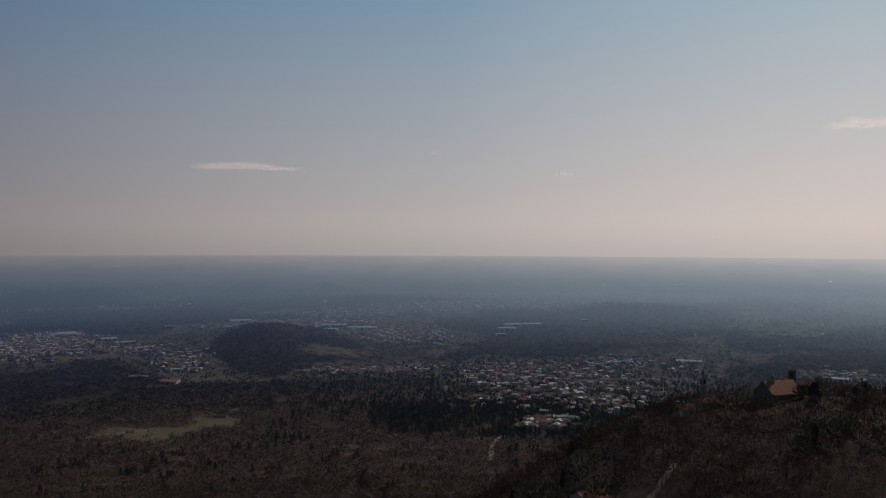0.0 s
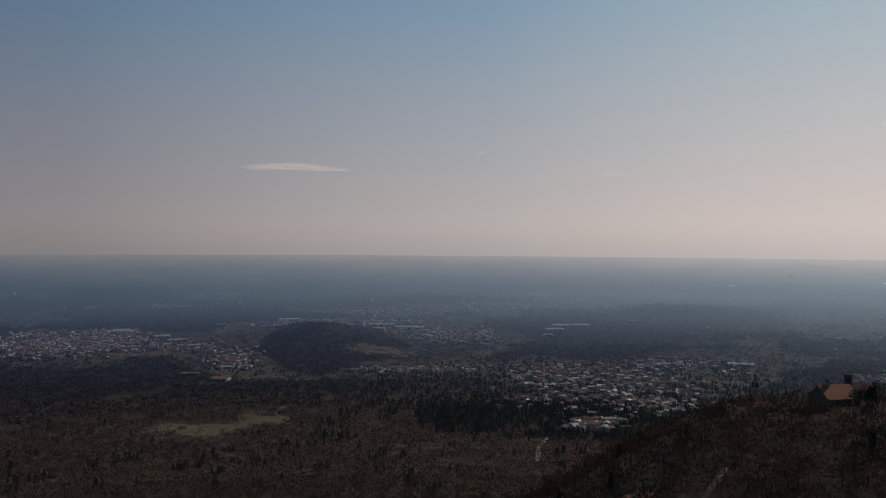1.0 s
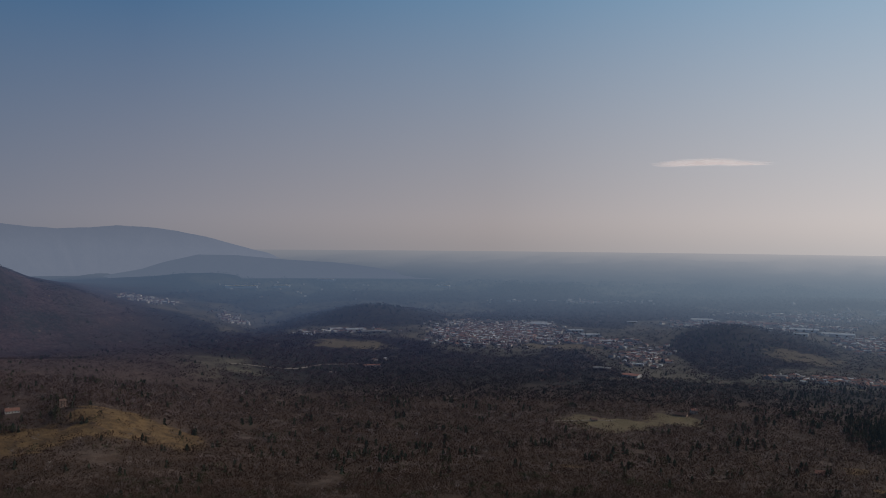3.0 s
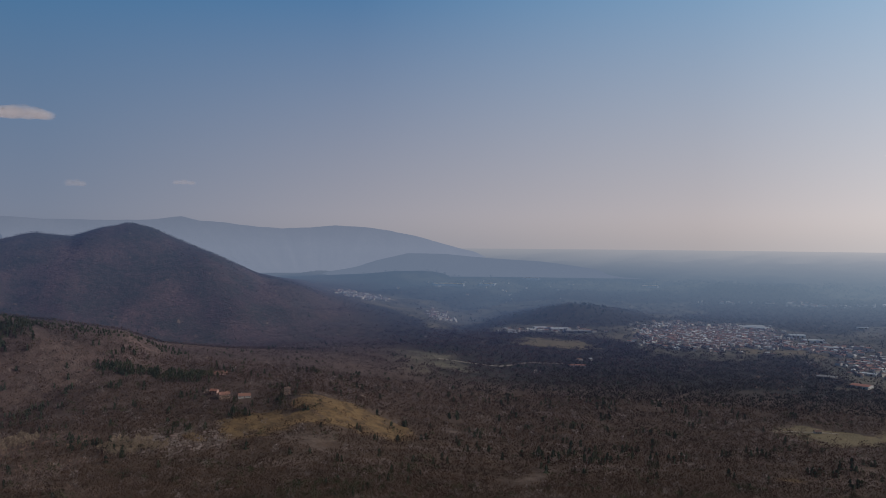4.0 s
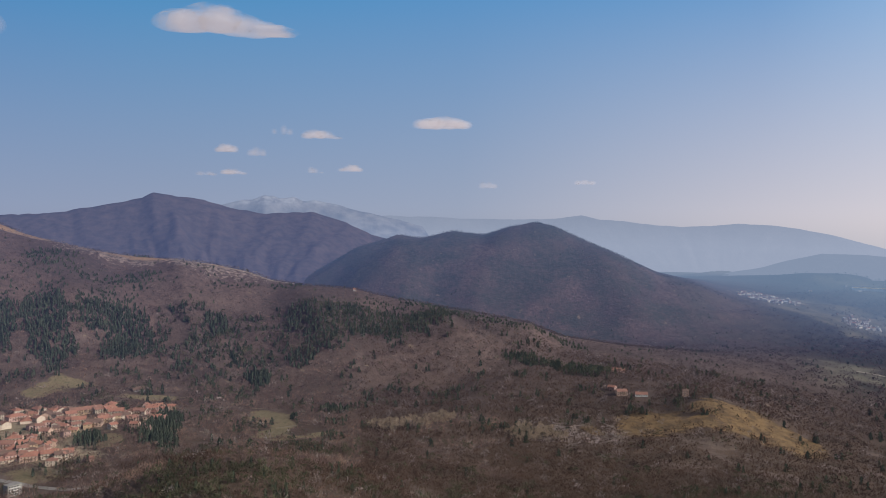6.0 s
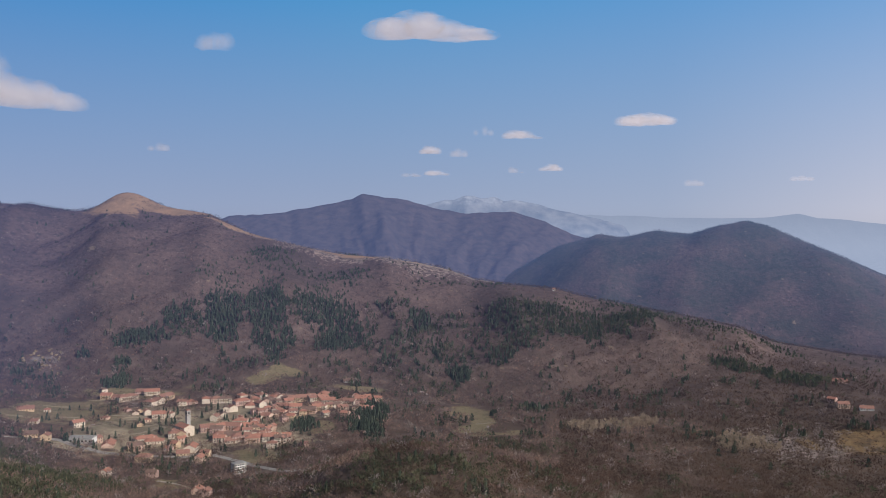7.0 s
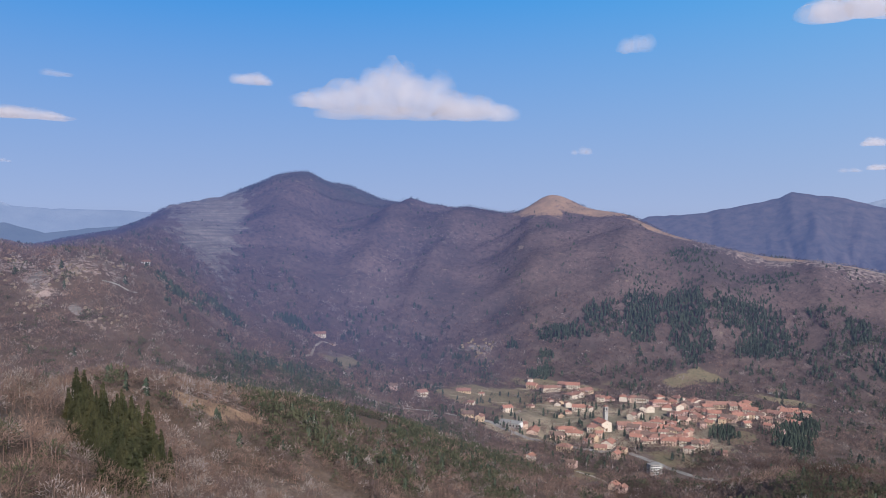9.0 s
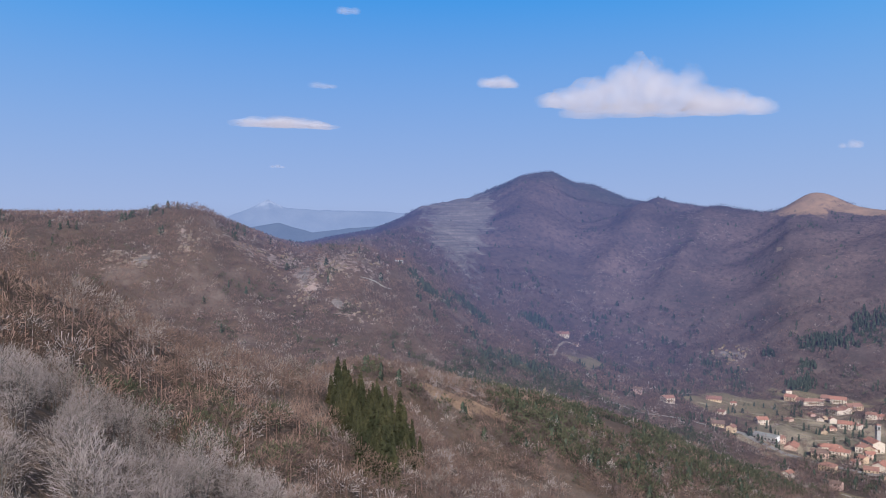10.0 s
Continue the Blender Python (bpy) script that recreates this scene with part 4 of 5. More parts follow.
# ---- distant mountains ----
def backdrop_range(name, crest, base, back, material, rough, label, seed):
    """A far range: crest rows of bearing, distance and rise; slopes fall to base in front and behind."""
    rows = np.array(sorted(crest), float)
    b = np.arange(rows[0, 0], rows[-1, 0] + 0.01, 0.12)
    r, e = np.interp(b, rows[:, 0], rows[:, 1]), np.interp(b, rows[:, 0], rows[:, 2])
    top = EYE + r * np.tan(np.radians(e))
    u = np.concatenate([np.linspace(0, 1, 26), [1.3, 1.6]])
    B, U = np.meshgrid(b, u, indexing="ij")
    R = r[:, None] - base * (1 - U)
    fall = np.where(U <= 1, U ** 1.15, 1 - (U - 1))
    Z = 240 + (top[:, None] - 240) * fall
    arc = np.radians(B) * r[:, None]
    bent = arc + 260 * (1 - U) * np.sin(arc / 310 + seed)
    Z = Z + rough * (np.abs(cloudy(bent / 190 + seed, R / 800 + 0.3 * bent / 240, 4)) * 2 - 0.35) * np.where(U < 1, 4 * U * (1 - U), 0.0) + rough * 0.1 * cloudy(arc / 50 + seed, U * 9, 3) * (U > 0.05)
    X, Y = -np.sin(np.radians(B)) * R, np.cos(np.radians(B)) * R
    n, k = B.shape
    i, j = np.meshgrid(np.arange(n - 1), np.arange(k - 1), indexing="ij")
    a = i * k + j
    faces = np.stack([a, a + 1, a + k + 1, a + k], -1).reshape(-1, 4)
    return from_arrays(name, np.stack([X, Y, Z], -1).reshape(-1, 3), faces, material, smooth=True, kind="structure", label=label, category="mountain")


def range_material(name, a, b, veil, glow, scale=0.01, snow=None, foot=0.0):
    """Woods or rock far off under haze painted as emission, brighter by foot towards the base of the range."""
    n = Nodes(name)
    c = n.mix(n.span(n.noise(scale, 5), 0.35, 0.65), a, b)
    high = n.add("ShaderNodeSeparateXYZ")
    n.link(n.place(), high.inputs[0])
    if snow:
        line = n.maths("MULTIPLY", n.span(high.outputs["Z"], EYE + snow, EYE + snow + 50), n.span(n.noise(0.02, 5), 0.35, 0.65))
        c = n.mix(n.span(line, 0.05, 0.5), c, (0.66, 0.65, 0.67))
    # haze glow is painted stronger towards the sun and lower down
    sunward_glow = tuple(1.6 * v for v in glow)
    low, sunward_low = [tuple(v * (1 + foot * k) for v, k in zip(g, (1.1, 1.0, 0.85))) for g in (glow, sunward_glow)]
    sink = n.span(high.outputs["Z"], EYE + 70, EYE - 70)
    return n.finish(c, 0.95, n.noise(0.02, 5), 12.0, air=(1.0, 1.0, veil), glow_colour=(n.mix(sink, glow, low), n.mix(sink, sunward_glow, sunward_low)))


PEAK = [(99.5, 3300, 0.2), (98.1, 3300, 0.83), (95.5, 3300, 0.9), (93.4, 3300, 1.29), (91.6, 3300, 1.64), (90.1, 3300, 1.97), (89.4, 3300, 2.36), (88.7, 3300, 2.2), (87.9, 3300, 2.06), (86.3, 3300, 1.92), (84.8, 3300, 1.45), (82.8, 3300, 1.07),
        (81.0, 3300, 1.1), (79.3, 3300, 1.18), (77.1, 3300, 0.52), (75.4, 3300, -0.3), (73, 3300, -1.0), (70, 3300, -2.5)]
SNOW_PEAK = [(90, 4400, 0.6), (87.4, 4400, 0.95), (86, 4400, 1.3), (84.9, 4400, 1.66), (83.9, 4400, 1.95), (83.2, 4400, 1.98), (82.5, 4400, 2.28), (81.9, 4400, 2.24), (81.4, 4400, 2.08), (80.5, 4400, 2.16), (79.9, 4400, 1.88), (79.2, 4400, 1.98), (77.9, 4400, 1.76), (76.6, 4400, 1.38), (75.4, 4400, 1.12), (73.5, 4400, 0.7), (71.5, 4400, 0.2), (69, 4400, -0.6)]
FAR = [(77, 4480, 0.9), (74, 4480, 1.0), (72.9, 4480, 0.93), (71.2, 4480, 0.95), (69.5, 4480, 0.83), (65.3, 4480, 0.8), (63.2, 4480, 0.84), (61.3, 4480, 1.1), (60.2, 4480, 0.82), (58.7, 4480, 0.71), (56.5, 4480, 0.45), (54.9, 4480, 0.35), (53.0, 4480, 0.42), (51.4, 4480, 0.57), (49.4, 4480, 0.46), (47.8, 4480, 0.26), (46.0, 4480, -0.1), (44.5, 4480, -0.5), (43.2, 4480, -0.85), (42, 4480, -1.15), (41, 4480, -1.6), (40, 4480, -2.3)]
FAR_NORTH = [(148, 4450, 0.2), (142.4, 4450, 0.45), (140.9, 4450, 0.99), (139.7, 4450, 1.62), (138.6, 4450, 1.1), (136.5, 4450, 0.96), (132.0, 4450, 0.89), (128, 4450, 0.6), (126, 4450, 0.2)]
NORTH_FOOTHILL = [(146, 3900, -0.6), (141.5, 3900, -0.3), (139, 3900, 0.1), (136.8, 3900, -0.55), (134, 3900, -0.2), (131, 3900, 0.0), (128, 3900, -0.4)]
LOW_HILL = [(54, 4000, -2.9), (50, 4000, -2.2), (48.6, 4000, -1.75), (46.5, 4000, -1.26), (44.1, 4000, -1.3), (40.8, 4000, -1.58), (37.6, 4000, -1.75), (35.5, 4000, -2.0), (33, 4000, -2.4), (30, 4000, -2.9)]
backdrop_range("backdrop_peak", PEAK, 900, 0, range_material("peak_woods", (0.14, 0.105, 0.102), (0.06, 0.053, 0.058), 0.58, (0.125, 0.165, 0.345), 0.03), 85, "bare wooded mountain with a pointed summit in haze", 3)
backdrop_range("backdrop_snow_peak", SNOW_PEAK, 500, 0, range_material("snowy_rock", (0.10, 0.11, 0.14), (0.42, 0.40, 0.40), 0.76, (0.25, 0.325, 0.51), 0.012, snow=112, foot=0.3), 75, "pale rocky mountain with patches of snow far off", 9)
backdrop_range("backdrop_range", FAR, 500, 0, range_material("far_range_haze_glow", (0.10, 0.10, 0.12), (0.22, 0.21, 0.22), 0.91, (0.352, 0.42, 0.578), 0.008, foot=0.2), 40, "mountain range far off, pale blue with painted haze", 12)
backdrop_range("backdrop_north", FAR_NORTH, 500, 0, range_material("far_snow", (0.12, 0.13, 0.15), (0.25, 0.25, 0.26), 0.82, (0.255, 0.335, 0.545), 0.006, snow=70), 60, "snowy mountain range far off, blue with painted haze", 14)
backdrop_range("backdrop_foothill", NORTH_FOOTHILL, 500, 0, range_material("foothill_haze_glow", (0.10, 0.10, 0.11), (0.07, 0.07, 0.08), 0.7, (0.17, 0.24, 0.42)), 50, "wooded foothill, blue with painted haze", 21)
backdrop_range("backdrop_low_hill", LOW_HILL, 350, 0, range_material("low_hill_haze_glow", (0.09, 0.09, 0.09), (0.07, 0.07, 0.075), 0.86, (0.30, 0.382, 0.548), foot=0.1), 12, "low hazy hill on the plain", 27)


# ---- clouds ----
def cloud_material(name, thick):
    n = Nodes(name)
    co = n.add("ShaderNodeTexCoord").outputs["Object"]
    flat = n.add("ShaderNodeVectorMath", operation="MULTIPLY")
    flat.inputs[1].default_value = (1, 0, 1)
    n.link(co, flat.inputs[0])
    rim = n.add("ShaderNodeVectorMath", operation="LENGTH")
    n.link(flat.outputs[0], rim.inputs[0])
    ragged = n.maths("ADD", rim.outputs["Value"], n.span(n.noise(0.007, 3, None, 0.55), 0.25, 0.75, -0.45, 0.45))
    body = n.span(ragged, 1.02, 0.05, 0.0, thick)
    # cloud brightness is mostly emission, painted stronger and warmer towards the sun
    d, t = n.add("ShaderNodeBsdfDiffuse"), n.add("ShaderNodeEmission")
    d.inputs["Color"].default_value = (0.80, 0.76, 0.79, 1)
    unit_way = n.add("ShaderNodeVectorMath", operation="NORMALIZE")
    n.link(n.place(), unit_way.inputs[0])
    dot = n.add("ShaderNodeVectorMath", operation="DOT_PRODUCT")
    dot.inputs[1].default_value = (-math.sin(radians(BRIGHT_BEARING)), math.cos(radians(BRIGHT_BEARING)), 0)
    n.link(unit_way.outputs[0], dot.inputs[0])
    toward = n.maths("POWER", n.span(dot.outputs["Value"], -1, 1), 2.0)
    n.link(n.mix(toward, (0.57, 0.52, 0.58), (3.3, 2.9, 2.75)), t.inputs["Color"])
    glowing, whole = n.add("ShaderNodeMixShader"), n.add("ShaderNodeMixShader")
    glowing.inputs[0].default_value = 0.85
    n.link(d.outputs[0], glowing.inputs[1]), n.link(t.outputs[0], glowing.inputs[2])
    clear = n.add("ShaderNodeBsdfTransparent")
    n.link(body, whole.inputs[0]), n.link(clear.outputs[0], whole.inputs[1]), n.link(glowing.outputs[0], whole.inputs[2])
    o = n.add("ShaderNodeOutputMaterial")
    n.link(whole.outputs[0], o.inputs["Surface"])
    return n.mat


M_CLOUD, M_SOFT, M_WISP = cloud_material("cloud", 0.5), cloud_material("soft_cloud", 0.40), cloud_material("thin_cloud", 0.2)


def puff(seed, material, parent, off, size):
    """One lumpy billow of a cloud, flatter below."""
    bm = bmesh.new()
    bmesh.ops.create_icosphere(bm, subdivisions=3, radius=1.0)
    for v in bm.verts:
        lump = noise.noise(v.co * 1.7 + Vector((seed * 3.1, 0, 0))) * 0.22 + noise.noise(v.co * 4.0 + Vector((0, seed, 0))) * 0.1
        v.co *= 1 + lump
        if v.co.z < -0.35:
            v.co.z = -0.35 + (v.co.z + 0.35) * 0.4
    for f in bm.faces:
        f.smooth = True
    ob = part("puff", bm, material, parent)
    ob.matrix_local = Matrix.Translation(off) @ Matrix.Diagonal((*size, 1))
    return ob


def cloud(bearing, rise, wide, high, wisp, seed):
    """A fair-weather cloud: billows heaped over a level base, trailing off to one side. Sizes in degrees."""
    g = random.Random(seed)
    root = new("cloud")
    far = 4600.0
    w, h = far * radians(wide) / 2, far * radians(high) / 2
    mat = M_WISP if wisp else M_CLOUD if wide > 4.2 else M_SOFT
    peak, count = g.uniform(-0.45, 0.1), 3 if wisp else 9 if wide > 4.2 else 6
    for k in range(count):
        x = (k + g.uniform(0.2, 0.8)) / count * 1.8 - 0.9
        swell = max(0.3, 1 - (x - peak) ** 2 * 0.55) * g.uniform(0.8, 1.1)
        puff(seed + 0.37 * k, mat, root, (x * w * 0.85, w * g.uniform(-0.1, 0.2), h * (swell * 0.55 - 0.45)), (w * g.uniform(0.3, 0.42) * (0.75 + 0.35 * swell), w * 0.25, h * swell * 0.85))
    a, e = radians(bearing), radians(rise)
    root.matrix_world = Matrix.Translation((-math.sin(a) * far * math.cos(e), math.cos(a) * far * math.cos(e), EYE + far * math.sin(e))) @ Matrix.Rotation(a, 4, "Z")
    return tagged(root, "thin wisp of white cloud" if wisp else "small white fair-weather cloud with a flat base", "cloud", "clouds in the sky")


# bearing, rise, width, height (degrees)
HEAPS = [(124.3, 9.44, 2.86, 1.14), (138.5, 6.58, 5.9, 0.91), (84.6, 13.16, 8.19, 2.21), (70.6, 7.12, 3.81, 1.14), (78.7, 6.25, 2.67, 0.69), (84.8, 5.22, 1.37, 0.76), (84.4, 3.72, 1.6, 0.5), (76.8, 4.06, 1.45, 0.57), (12.5, 4.9, 7.2, 0.52), (-26.2, 7.26, 3.62, 0.99)]
WISPS = [(136.0, 9.12, 2.29, 0.53), (99.1, 11.74, 2.97, 1.52), (81.3, 6.5, 1.45, 0.91), (82.9, 5.03, 1.3, 0.76), (86.1, 3.6, 1.6, 0.42), (79.1, 3.89, 1.07, 0.46), (67.5, 3.01, 1.37, 0.57), (102.5, 5.01, 1.52, 0.61), (139.1, 3.8, 1.07, 0.34), (134.5, 13.91, 1.98, 0.69), (-8.1, 4.58, 1.52, 0.46), (61.1, 3.25, 1.37, 0.46), (0.5, 5.98, 0.76, 0.3)]
for thin, some in enumerate((HEAPS, WISPS)):
    for k, (b, e, w, h) in enumerate(some):
        cloud(b, e, w * 1.12, h * 1.2, thin, 47 + k + 20 * thin)


def great_cloud(bearing, rise, wide, high):
    """The largest cloud: billows heaped to a peak over a long level base, with a low tail. Sizes in degrees."""
    root, far = new("cloud"), 4600.0
    w, h = far * radians(wide), far * radians(high)
    g = random.Random(4)
    outline = ((0.0, 0.42), (0.12, 0.6), (0.25, 0.74), (0.4, 1.0), (0.52, 0.9), (0.66, 0.82), (0.71, 0.5), (0.85, 0.5), (1.0, 0.25))
    for k in range(13):
        u = (k + 0.5) / 13
        top = float(np.interp(u, [a for a, b in outline], [b for a, b in outline])) * g.uniform(0.9, 1.08)
        low = 0.22 * max(0.0, 1 - u / 0.3)
        puff(k * 1.7, M_CLOUD, root, ((u - 0.5) * w, g.uniform(-60, 90), (low + top) / 2 * h), (w * g.uniform(0.085, 0.125), w * 0.07, max(0.14, (top - low) * 0.62) * h))
    for k in range(4):
        puff(40 + k * 2.3, M_CLOUD, root, ((0.2 + 0.2 * k - 0.5) * w, 130, 0.2 * h), (w * 0.15, w * 0.06, 0.2 * h))
    a, r = radians(bearing), radians(rise)
    root.matrix_world = Matrix.Translation((-math.sin(a) * far * math.cos(r), math.cos(a) * far * math.cos(r), EYE + far * math.sin(r))) @ Matrix.Rotation(a, 4, "Z")
    tagged(root, "large white fair-weather cloud with a peaked top and flat base", "cloud", "clouds in the sky")


great_cloud(114.4, 7.0, 13.6, 3.7)


# ---- houses ----
def plaster(name, c):
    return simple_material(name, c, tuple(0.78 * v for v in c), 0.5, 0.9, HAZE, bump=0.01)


PLASTER = [plaster("cream_plaster", (0.66, 0.54, 0.43)), plaster("peach_plaster", (0.62, 0.43, 0.33)), plaster("white_plaster", (0.78, 0.74, 0.69)), plaster("ochre_plaster", (0.60, 0.43, 0.28)),
           plaster("pink_plaster", (0.60, 0.40, 0.34)), plaster("grey_render", (0.40, 0.37, 0.34))]
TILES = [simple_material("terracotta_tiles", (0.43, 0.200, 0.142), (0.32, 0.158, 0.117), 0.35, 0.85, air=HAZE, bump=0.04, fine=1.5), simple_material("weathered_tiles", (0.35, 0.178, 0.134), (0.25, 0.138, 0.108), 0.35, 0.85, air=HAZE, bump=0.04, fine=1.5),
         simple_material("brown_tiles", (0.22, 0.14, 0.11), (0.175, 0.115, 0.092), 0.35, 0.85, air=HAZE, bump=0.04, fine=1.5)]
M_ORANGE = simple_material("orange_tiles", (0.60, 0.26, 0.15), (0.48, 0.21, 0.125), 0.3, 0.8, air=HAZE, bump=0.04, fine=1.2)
M_PANE = simple_material("window_pane", (0.03, 0.035, 0.04), (0.05, 0.05, 0.055), 2.0, 0.15, gloss=0.5)
M_SHUTTER = simple_material("wooden_shutter", (0.12, 0.07, 0.045), (0.16, 0.10, 0.06), 2.0, 0.7)
M_STONE = simple_material("stone_wall", (0.27, 0.225, 0.19), (0.19, 0.16, 0.135), 0.5, 0.9, bump=0.03, fine=1.2)
M_GREYROOF = simple_material("grey_sheet_roof", (0.30, 0.28, 0.26), (0.22, 0.21, 0.20), 0.2, 0.6, HAZE)
M_PALEROOF = simple_material("pale_sheet_roof", (0.62, 0.60, 0.57), (0.45, 0.43, 0.41), 0.05, 0.35, HAZE, gloss=0.5)
M_SHEET = simple_material("bright_metal_roof", (0.9, 0.9, 0.88), (0.8, 0.8, 0.8), 0.05, 0.5, metal=1.0)
M_ROAD = simple_material("road_asphalt", (0.31, 0.28, 0.255), (0.24, 0.22, 0.20), 0.1, 0.9, HAZE)
M_TRACK = simple_material("gravel_track", (0.40, 0.34, 0.27), (0.30, 0.25, 0.20), 0.2, 0.95, HAZE)


def box(x0, x1, y0, y1, z0, z1):
    v = [(x, y, z) for z in (z0, z1) for x, y in ((x0, y0), (x1, y0), (x1, y1), (x0, y1))]
    return v, [(3, 2, 1, 0), (4, 5, 6, 7), (0, 1, 5, 4), (1, 2, 6, 5), (2, 3, 7, 6), (3, 0, 4, 7)]


def gabled(w, d, h, rise, sink):
    """Walls of a gabled house, ridge along x."""
    x, y = w / 2, d / 2
    v = [(-x, -y, -sink), (x, -y, -sink), (x, y, -sink), (-x, y, -sink), (-x, -y, h), (x, -y, h), (x, y, h), (-x, y, h), (-x, 0, h + rise), (x, 0, h + rise)]
    return v, [(0, 1, 5, 4), (1, 2, 6, 9, 5), (2, 3, 7, 6), (3, 0, 4, 8, 7), (3, 2, 1, 0), (4, 5, 9, 8), (6, 7, 8, 9)]


def gable_roof(w, d, h, rise, over=0.5, thick=0.22):
    x, y = w / 2 + over, d / 2 + over
    low = h - rise * over / (d / 2)
    v = [(-x, -y, low), (x, -y, low), (x, 0, h + rise), (-x, 0, h + rise), (x, y, low), (-x, y, low)]
    v = [(a, b, c + 0.03) for a, b, c in v] + [(a, b, c + 0.03 + thick) for a, b, c in v]
    f = [(6, 7, 8, 9), (9, 8, 10, 11), (3, 2, 1, 0), (5, 4, 2, 3), (0, 1, 7, 6), (4, 5, 11, 10), (1, 2, 8, 7), (2, 4, 10, 8), (3, 0, 6, 9), (5, 3, 9, 11)]
    return v, f


def hip_roof(w, d, h, rise, over=0.5, thick=0.22):
    x, y = w / 2 + over, d / 2 + over
    r = max(0.3, x - y)
    v = [(-x, -y, h), (x, -y, h), (x, y, h), (-x, y, h)]
    v = [(a, b, c + 0.03) for a, b, c in v] + [(a, b, c + thick) for a, b, c in v] + [(-r, 0, h + rise), (r, 0, h + rise)]
    return v, [(3, 2, 1, 0), (0, 1, 5, 4), (1, 2, 6, 5), (2, 3, 7, 6), (3, 0, 4, 7), (4, 5, 9, 8), (5, 6, 9), (6, 7, 8, 9), (7, 4, 8)]


TONES = ["cream", "peach", "white", "ochre", "pink", "grey"]
ROOFS = ["terracotta", "weathered terracotta", "brown-tiled"]


def house(bearing, distance, wide, tone, roof_tone, storeys, turn, deep=None, name="house", hip=False, group="houses of the village", where="in the village"):
    """A plastered village house: wall, roof, chimney, door, windows with shutters."""
    g = random.Random(int(bearing * 977 + distance * 13))
    root = new(name)
    d = deep or min(13.0, max(8.5, wide * 0.8))
    h = 3.0 * storeys
    rise = d * 0.5 * 0.5
    part("wall", gabled(wide, d, h, rise if not hip else 0.01, 4.0), PLASTER[tone], root)
    part("roof", (hip_roof if hip else gable_roof)(wide, d, h, rise), TILES[roof_tone], root)
    cx = g.uniform(-0.3, 0.3) * wide
    part("chimney", box(cx - 0.4, cx + 0.4, 0.8, 1.6, h, h + rise + 0.9), PLASTER[tone], root)
    count = max(2, int(wide / 3.2))
    pane, shutter = None, None
    for face in (-1, 1):
        for s in range(storeys):
            for k in range(count):
                x = (k + 0.5) / count * wide - wide / 2
                y = face * (d / 2 + 0.02)
                if s == 0 and k == count // 2 and face < 0:
                    part("door", box(x - 0.6, x + 0.6, y - 0.06, y + 0.06, 0, 2.3), M_SHUTTER, root)
                    continue
                if pane is None:
                    pane = part("window", box(-0.55, 0.55, -0.04, 0.04, -0.75, 0.75), M_PANE, root)
                    win = pane
                else:
                    win = new("window", pane.data)
                    win.parent = root
                win.location = (x, y, 3.0 * s + 1.7)
    if storeys > 1 and wide > 14:
        z = 3.0
        part("balcony", box(-wide * 0.3, wide * 0.3, -d / 2 - 1.1, -d / 2, z - 0.15, z + 0.0), PLASTER[5], root)
        part("railing", box(-wide * 0.3, wide * 0.3, -d / 2 - 1.1, -d / 2 - 1.04, z, z + 0.9), M_SHUTTER, root)
    root.matrix_world = Matrix.Translation(spot(bearing, distance)) @ Matrix.Rotation(radians(bearing + turn), 4, "Z")
    size = "long" if wide > 20 else "small" if wide < 10.5 else "tall" if storeys > 2 else "plain"
    label = f"{size} {TONES[tone]} plastered house with {ROOFS[roof_tone]} roof {where}"
    return tagged(root, label, "house", group)


# village quarters: bearing, distance, width
UPPER = [(113.1, 1126, 15), (110.2, 1210, 20), (115.0, 1144, 11), (109.0, 1212, 8), (109.7, 1140, 9), (110.1, 1070, 21), (109.1, 1058, 11), (107.3, 1138, 14), (105.6, 1288, 15), (105.7, 1174, 9), (106.2, 1068, 10), (105.5, 1054, 24), (105.8, 1322, 11), (103.9, 1032, 18), (105.7, 926, 11), (102.9, 904, 10), (103.4, 978, 16), (101.9, 1020, 7)]
SQUARE = [(104.4, 1272, 29), (102.9, 1296, 21), (102.1, 1266, 24), (104.4, 1214, 7), (103.0, 1236, 16), (103.7, 1206, 11), (102.5, 1170, 16), (103.6, 1132, 8), (100.5, 1236, 15), (101.5, 1074, 16), (103.3, 1068, 26), (99.2, 1098, 18), (100.5, 1010, 17), (100.0, 964, 12), (98.7, 1048, 14), (100.1, 820, 10), (101.1, 1050, 10), (99.0, 1144, 12)]
LANES = [(98.4, 1236, 20), (97.9, 1188, 14), (97.3, 1220, 23), (96.7, 1242, 17), (97.3, 1142, 11), (97.9, 1100, 22), (96.8, 1106, 21), (98.5, 1062, 24), (97.3, 1052, 25), (96.5, 1082, 14), (96.1, 1204, 14), (96.4, 1168, 12), (95.6, 1214, 16), (94.9, 1238, 23), (94.7, 1196, 16), (93.9, 1222, 20), (93.0, 1230, 23)]
EAST_END = [(93.8, 1178, 17), (95.0, 1168, 12), (94.1, 1142, 11), (92.9, 1160, 19), (92.2, 1182, 13), (91.6, 1210, 19), (91.0, 1200, 11), (90.7, 1172, 14), (90.2, 1208, 19), (89.5, 1228, 16), (89.2, 1198, 11), (90.5, 1134, 11), (89.7, 1170, 14), (96.0, 1082, 14), (96.4, 1116, 12), (95.5, 1036, 15), (94.8, 1026, 14), (96.2, 1042, 12), (94.4, 1036, 11)]


